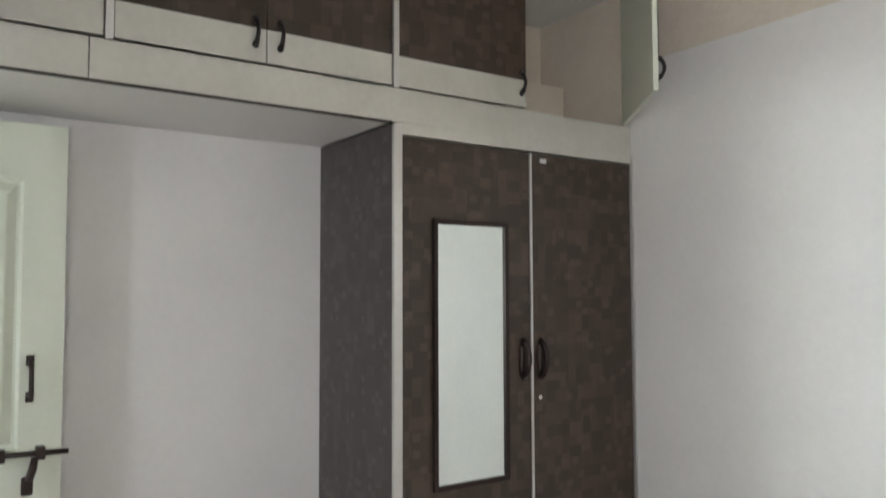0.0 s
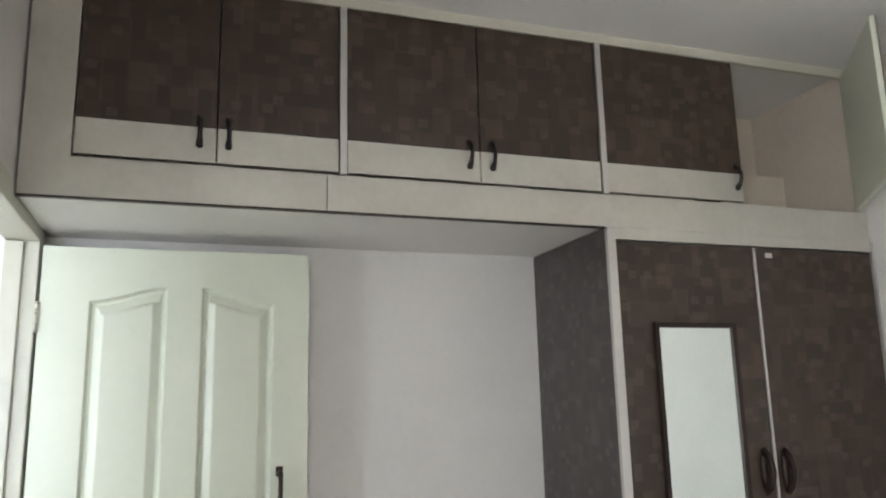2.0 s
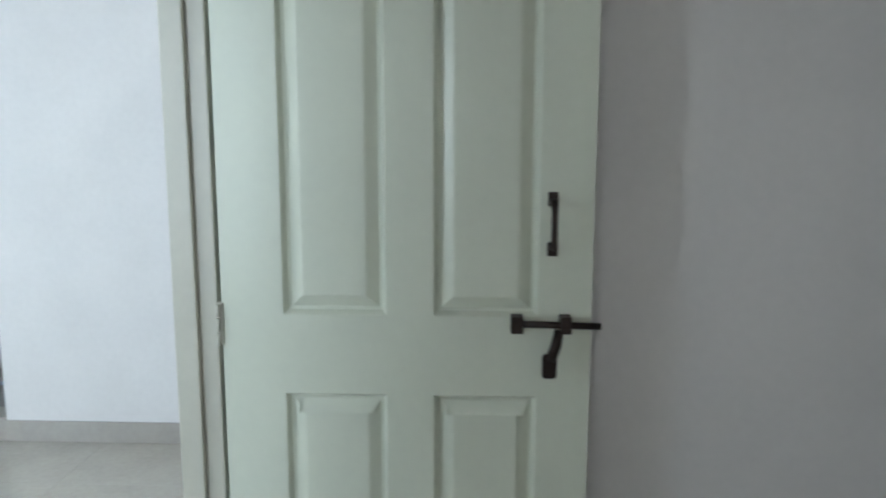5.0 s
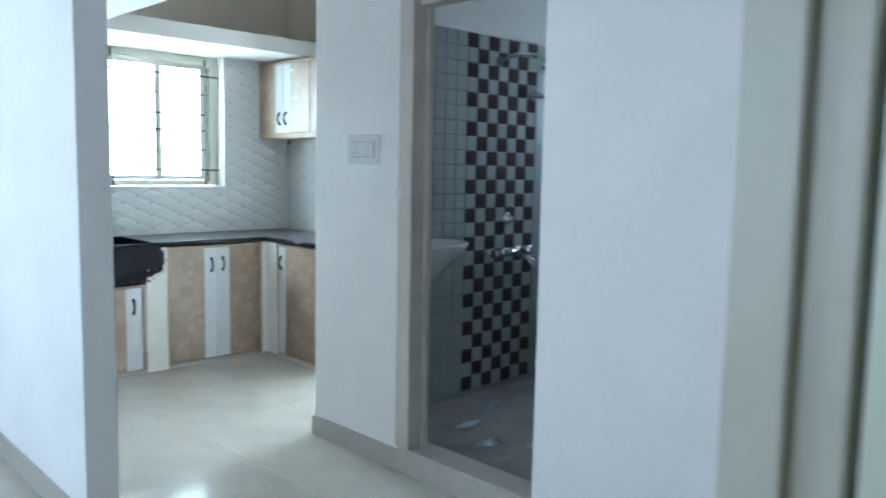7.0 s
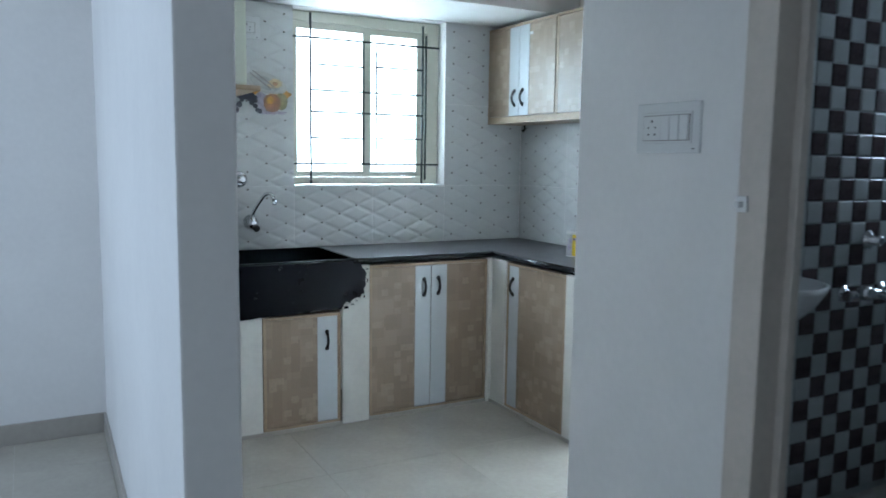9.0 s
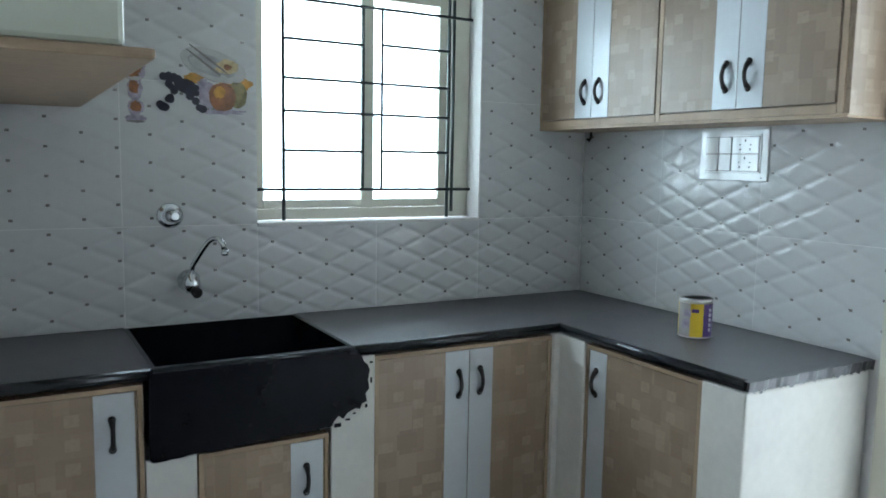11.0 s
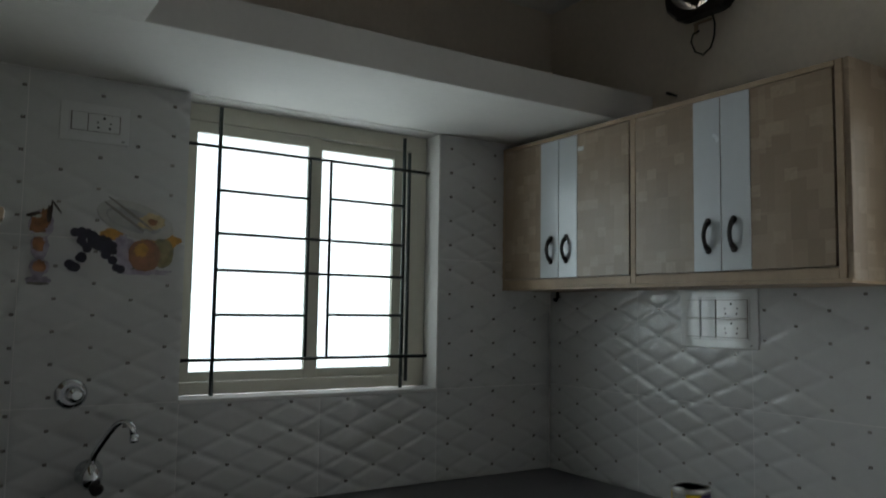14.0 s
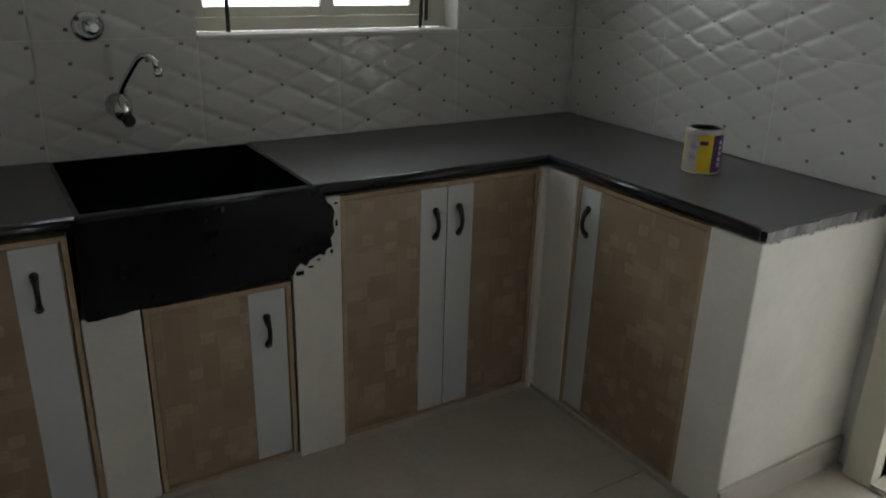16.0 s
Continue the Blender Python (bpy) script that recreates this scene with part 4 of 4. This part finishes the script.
part("flange", lathe(bmesh.new(), (4.956, 3.752, 2.127), (0, -1, 0), ((0, 0.035), (0.008, 0.03)), 18), CHROME, shower)
part("arm", tube(bmesh.new(), [(4.956, 3.752, 2.127), (4.970, 3.616, 2.163), (4.996, 3.476, 2.151), (5.009, 3.436, 2.115)], 0.011, 10), CHROME, shower)
part("head", lathe(bmesh.new(), (5.009, 3.436, 2.127), (0.05, -0.3, -1), ((0, 0.012), (0.02, 0.02), (0.045, 0.05), (0.055, 0.05)), 20), CHROME, shower)
pipe = thing("hand_shower", "chrome pipe stubs with a hanging black hose", "shower")
pipe.location = (-0.43, 0.0, -0.08)
for x in (5.35, 5.53):
    part("stub", lathe(bmesh.new(), (x, 3.752, 1.923), (0, -1, 0), ((0, 0.03), (0.008, 0.028), (0.012, 0.014), (0.06, 0.014)), 16), CHROME, pipe)
part("cross_pipe", tube(bmesh.new(), [(5.269, 3.696, 1.911), (5.608, 3.696, 1.935)], 0.014), CHROME, pipe)
part("hose", tube(bmesh.new(), [(5.582, 3.696, 1.935), (5.661, 3.676, 2.031), (5.687, 3.656, 2.127), (5.635, 3.666, 2.163), (5.556, 3.686, 2.091), (5.530, 3.696, 1.947), (5.504, 3.706, 1.719)], 0.009, 8), BLACK, pipe, "dark hanging hose")
jet = thing("health_faucet", "chrome health faucet with grey looping hose", "tap")
jet.location = (-0.36, 0.0, 0.05)
part("valve", lathe(bmesh.new(), (5.465, 3.752, 0.543), (0, -1, 0), ((0, 0.03), (0.01, 0.02), (0.06, 0.02)), 14), CHROME, jet)
part("hose", tube(bmesh.new(), [(5.465, 3.696, 0.519), (5.452, 3.686, 0.327), (5.530, 3.676, 0.159), (5.726, 3.676, 0.123), (5.921, 3.696, 0.231)], 0.008, 8), PLASTIC, jet)

scr = random.Random(9)
for cx, cy in ((3.85, 3.1), (3.95, 3.35), (4.3, 3.5), (4.75, 3.05), (4.5, 2.85), (4.0, 2.9), (5.2, 3.2)):
    bm = bmesh.new()
    n = 7
    c = bm.verts.new((cx, cy, 0.045))
    rim = [bm.verts.new((cx + math.cos(k * 6.283 / n) * scr.uniform(0.05, 0.13), cy + math.sin(k * 6.283 / n) * scr.uniform(0.03, 0.07), 0.022 + scr.uniform(0, 0.02))) for k in range(n)]
    for k in range(n):
        bm.faces.new((c, rim[k], rim[(k + 1) % n]))
    bmesh.ops.solidify(bm, geom=bm.faces[:], thickness=0.001)
    tagged(part("plastic_scrap", bm, FILM), "crumpled bluish plastic scrap on the floor", "scrap", "scraps on the bathroom floor")

# ---- tiles ----
def quilt(name, label, x0, x1, z0, z1, origin, u, out, holes=()):
    """Glazed wall tile with quilted diamond relief and a small stud at each crossing."""
    cw, ch, amp = 0.106, 0.095, 0.0038
    o, u, n = Vector(origin), Vector(u), Vector(out)
    step = 0.0078
    nx, nz = max(2, round((x1 - x0) / step)), max(2, round((z1 - z0) / step))
    xs, zs = np.linspace(x0, x1, nx + 1), np.linspace(z0, z1, nz + 1)
    gx, gz = np.meshgrid(xs, zs, indexing="ij")
    p, q = gx / (2 * cw) + gz / ch, gx / (2 * cw) - gz / ch
    dp, dq = np.abs(p - np.round(p)), np.abs(q - np.round(q))
    sp, sq = np.clip(dp / 0.17, 0, 1), np.clip(dq / 0.17, 0, 1)
    hgt = amp * np.sin(math.pi / 2 * sp) * np.sin(math.pi / 2 * sq) + 0.0012 * np.sin(math.pi * dp) * np.sin(math.pi * dq)
    edge = np.minimum(np.minimum(gx - x0, x1 - gx), np.minimum(gz - z0, z1 - gz))
    hgt = hgt - 0.0006 * (edge < 1e-6)
    verts = [tuple(o + u * float(gx[i, j]) + Vector((0, 0, float(gz[i, j]))) + n * float(hgt[i, j])) for i in range(nx + 1) for j in range(nz + 1)]
    faces = []
    for i in range(nx):
        for j in range(nz):
            a = i * (nz + 1) + j
            faces.append((a, a + nz + 1, a + nz + 2, a + 1))
    me = bpy.data.meshes.new(name)
    me.from_pydata(verts, [], faces)
    me.materials.append(WHITETILE)
    ob = new(name, me)
    smooth_all(ob)
    return ob, (x0, x1, z0, z1, cw, ch, o, u, n)


def studs(parent, specs):
    verts, faces = [], []
    for x0, x1, z0, z1, cw, ch, o, u, n in specs:
        for i in range(math.floor(x0 / cw) - 1, math.ceil(x1 / cw) + 2):
            for j in range(math.floor(2 * z0 / ch) - 1, math.ceil(2 * z1 / ch) + 2):
                if (i + j) % 2:
                    continue
                x, z = i * cw, j * ch / 2
                if not (x0 + 0.008 < x < x1 - 0.008 and z0 + 0.008 < z < z1 - 0.008):
                    continue
                c = o + u * x + Vector((0, 0, z))
                k = len(verts)
                s = 0.0062
                for d, w in ((0.0003, s), (0.0022, s * 0.7)):
                    for a, b in ((-1, -1), (1, -1), (1, 1), (-1, 1)):
                        verts.append(tuple(c + u * a * w + Vector((0, 0, b * w * 0.8)) + n * d))
                faces += [(k + 4, k + 5, k + 6, k + 7)] + [(k + a, k + (a + 1) % 4, k + 4 + (a + 1) % 4, k + 4 + a) for a in range(4)]
    me = bpy.data.meshes.new("tile_studs")
    me.from_pydata(verts, [], faces)
    me.materials.append(STUD)
    ob = new("tile_studs", me)
    ob.parent = parent
    return tagged(ob, "small grey square studs on the tiles", kind="stuff")


def tile_cladding(name, label, rects, origin, u, out):
    root = tagged(new(name), label, "wall tiles", kind="structure")
    specs = []
    for r in rects:
        ob, sp = quilt("tile", "", *r, origin, u, out)
        ob.parent = root
        specs.append(sp)
    studs(root, specs)
    return root


north = []
for x0, x1 in ((2.18, 2.66), (2.662, 3.122)):
    for z0, z1 in ((0.862, 1.205), (1.207, 1.70), (1.702, 2.188)):
        north.append((x0, x1, z0, z1))
for x0, x1 in ((3.124, 3.60), (3.602, 4.079)):
    north.append((x0, x1, 0.862, 1.197))
for z0, z1 in ((0.862, 1.205), (1.207, 1.70), (1.702, 2.188)):
    north.append((4.081, 4.636, z0, z1))
tile_cladding("tile_cladding_north", "white glazed quilted tiles with grey studs", north, (0, 6.1035, 0), (1, 0, 0), (0, -1, 0))
east = [(y0, y1, z0, z1) for y0, y1 in ((4.655, 5.13), (5.132, 5.61), (5.612, 6.098)) for z0, z1 in ((0.862, 1.205), (1.207, 1.59))]
tile_cladding("tile_cladding_east", "white glazed quilted tiles with grey studs", east, (4.6435, 0, 0), (0, 1, 0), (-1, 0, 0))


# printed picture tiles: fruit and plate
def blob(bm, cx, cz, rx, rz, y=6.0985, tilt=0.0, n=22, wob=0.0, seed=0):
    r = random.Random(seed)
    pts = []
    for k in range(n):
        a = 2 * math.pi * k / n
        s = 1 + r.uniform(-wob, wob)
        x, z = rx * math.cos(a) * s, rz * math.sin(a) * s
        pts.append((cx + x * math.cos(tilt) - z * math.sin(tilt), cz + x * math.sin(tilt) + z * math.cos(tilt)))
    a = [bm.verts.new((x, y - 0.0012, z)) for x, z in pts]
    b = [bm.verts.new((x, y + 0.008, z)) for x, z in pts]
    bm.faces.new(a)
    for k in range(n):
        bm.faces.new((a[k], a[(k + 1) % n], b[(k + 1) % n], b[k]))
    return bm


def blobs(*items):
    bm = bmesh.new()
    for it in items:
        blob(bm, *it[:4], **(it[4] if len(it) > 4 else {}))
    return bm


pic = thing("picture_tile", "printed tile picture of grapes, fruit and plate", "picture")
part("cheese", blobs((2.905, 1.718, 0.034, 0.017, dict(wob=0.15, seed=1)), (3.045, 1.705, 0.060, 0.034, dict(wob=0.12, seed=2))), SAUCE, pic)
part("plate", blobs((2.972, 1.765, 0.116, 0.052, dict(y=6.0983, tilt=-0.28, n=40))), PLATE, pic)
part("plate_well", blobs((2.965, 1.763, 0.084, 0.033, dict(y=6.0979, tilt=-0.28, n=36))), WELL, pic)
part("plate_light", blobs((2.925, 1.768, 0.040, 0.017, dict(y=6.0976, tilt=-0.4, wob=0.1, seed=4))), PLATE, pic)
part("bloom", blobs((3.018, 1.762, 0.038, 0.027, dict(y=6.0973, wob=0.16, n=30, seed=11))), BLOOM, pic)
part("bloom_centre", blobs((3.020, 1.762, 0.014, 0.011, dict(y=6.0969, wob=0.25, seed=12))), FRUIT, pic)
for dx, dz in ((0, 0), (0.012, 0.016)):
    part("fork", blobs((2.945 + dx, 1.768 + dz, 0.082, 0.0042, dict(y=6.0966, tilt=-0.62))), STUD, pic)
part("fork_head", blobs((3.010, 1.722, 0.020, 0.010, dict(y=6.0964, tilt=-0.5, wob=0.2, seed=13))), PLATE, pic)
part("flower", blobs((2.940, 1.690, 0.027, 0.026, dict(y=6.0974, wob=0.28, seed=6)), (2.950, 1.640, 0.030, 0.026, dict(y=6.0972, wob=0.3, seed=14)), (2.925, 1.665, 0.014, 0.014, dict(y=6.0970, wob=0.3, seed=15))), VIOLET, pic)
part("melon", blobs((3.052, 1.668, 0.036, 0.046, dict(y=6.0972, wob=0.06, seed=3))), KIWI, pic)
part("fruit", blobs((3.000, 1.657, 0.047, 0.050, dict(y=6.0967, wob=0.05, seed=5))), FRUIT, pic)
part("fruit_light", blobs((2.990, 1.675, 0.022, 0.020, dict(y=6.0963, wob=0.2, seed=16))), SAUCE, pic)
part("table_shade", blobs((3.000, 1.607, 0.075, 0.009, dict(y=6.0980, wob=0.3, seed=17))), VIOLET, pic)
gr = random.Random(2)
for k in range(44):
    if k < 36:
        s_ = (k + 0.5) / 36
        gx, gz = 2.808 + 0.115 * s_ + gr.uniform(-0.012, 0.012), 1.705 - 0.055 * s_ + gr.uniform(-0.034, 0.034) * (0.6 + 0.6 * s_)
    else:
        gx, gz = 2.812 + gr.uniform(-0.022, 0.022), 1.632 + gr.uniform(-0.020, 0.020)
    q = gr.uniform(0.011, 0.0145)
    part("grape", blobs((gx, gz, q, q, dict(n=12, y=6.0972 - 0.00004 * k))), GRAPE, pic)
pic2 = thing("picture_tile", "printed tile picture of a tall brown dessert glass", "picture")
part("glass", blobs((2.712, 1.735, 0.034, 0.040, dict(wob=0.10, seed=21)), (2.712, 1.672, 0.024, 0.040, dict(wob=0.08, seed=22)), (2.712, 1.610, 0.026, 0.028, dict(wob=0.1, seed=23)), (2.712, 1.572, 0.032, 0.014, dict(wob=0.15, seed=24))), VIOLET, pic2)
part("dessert", blobs((2.704, 1.735, 0.022, 0.034, dict(y=6.0978, wob=0.22, seed=7)), (2.722, 1.752, 0.016, 0.028, dict(y=6.0976, wob=0.2, seed=25)), (2.708, 1.676, 0.016, 0.024, dict(y=6.0978, wob=0.18, seed=8)), (2.713, 1.612, 0.018, 0.018, dict(y=6.0978, wob=0.15, seed=9))), FRUIT, pic2)
part("cream", blobs((2.712, 1.704, 0.022, 0.006, dict(y=6.0973, wob=0.25, seed=26)), (2.700, 1.758, 0.012, 0.006, dict(y=6.0973, wob=0.25, seed=27))), PLATE, pic2)
part("leaf", blobs((2.690, 1.762, 0.020, 0.006, dict(y=6.0972, tilt=0.35, wob=0.15, seed=28)), (2.732, 1.765, 0.007, 0.026, dict(y=6.0971, wob=0.15, seed=29))), BRONZE, pic2)
part("straw", blobs((2.752, 1.786, 0.022, 0.0028, dict(y=6.0970, tilt=-0.95)), (2.738, 1.786, 0.0028, 0.022, dict(y=6.0970))), BRONZE, pic2)
part("glass_foot", blobs((2.712, 1.562, 0.030, 0.004, dict(y=6.0974))), STUD, pic2)

# bathroom wall tiles: glazed grid with a chequered band
tw, th = 0.09, 0.0845
bt = tagged(new("bathroom_tiles"), "grey glazed bathroom wall tiles with dark chequered band", "wall tiles", kind="structure")
part("tile_bed", boxes((3.45, 5.749, 3.7575, 3.766, 0.02, 2.160)), BATHGROUT, bt)


def tile_mesh(name, mat):
    bm = boxes((0, tw - 0.003, -0.0065, 0, 0, th - 0.003))
    es = [e for e in bm.edges if all(v.co.y < -0.005 for v in e.verts)]
    bmesh.ops.bevel(bm, geom=es, offset=0.006, segments=2, affect="EDGES", profile=0.5)
    bmesh.ops.recalc_face_normals(bm, faces=bm.faces)
    me = bpy.data.meshes.new(name)
    bm.to_mesh(me)
    bm.free()
    me.materials.append(mat)
    return me


meshes = {k: tile_mesh("tile", m) for k, m in (("d", BATHDARK), ("l", BATHLIGHT), ("g", BATHTILE))}
rest = []
BX = 3.425
for i in range(25):
    for j in range(25):
        x, z = BX + i * tw, 0.05 + j * th
        band = 10 <= i <= 16
        kind = ("d" if (i + j) % 2 == 0 else "l") if band else "g"
        if 6 <= i <= 16:
            ob = new("tile", meshes[kind])
            ob.parent = bt
            ob.location = (x, 3.7575, z)
        else:
            rest.append((x, z))
bm = bmesh.new()
for x, z in rest:
    box(bm, x, x + tw - 0.003, 3.751, 3.7575, z, z + th - 0.003)
tagged(part("tile_rest", bm, BATHTILE, bt), kind="stuff")

# floor tiles
ft = tagged(new("floor"), "polished beige vitrified floor tiles", "floor", kind="structure")
S = 0.60
tm = {}
for i in range(-6, 9):
    for j in range(-5, 11):
        x0, y0 = i * S - 0.1, j * S + 0.15
        x1, y1 = x0 + S - 0.0015, y0 + S - 0.0015
        x0c, x1c, y0c, y1c = max(x0, -2.60), min(x1, 4.76), max(y0, -2.16), min(y1, 6.1)
        if x1c - x0c < 0.02 or y1c - y0c < 0.02:
            continue
        if (x0c > 3.5 and y1c < 3.6) or (x1c < -0.87 and y0c > 0.96):
            continue
        key = (round(x0c - x0, 3), round(x1c - x0, 3), round(y0c - y0, 3), round(y1c - y0, 3))
        if key not in tm:
            b2 = boxes((key[0], key[1], key[2], key[3], -0.004, 0.0))
            bmesh.ops.recalc_face_normals(b2, faces=b2.faces)
            tm[key] = bpy.data.meshes.new("tile")
            b2.to_mesh(tm[key])
            b2.free()
            tm[key].materials.append(FLOOR)
        ob = new("tile", tm[key])
        ob.parent = ft
        ob.location = (x0, y0, 0)
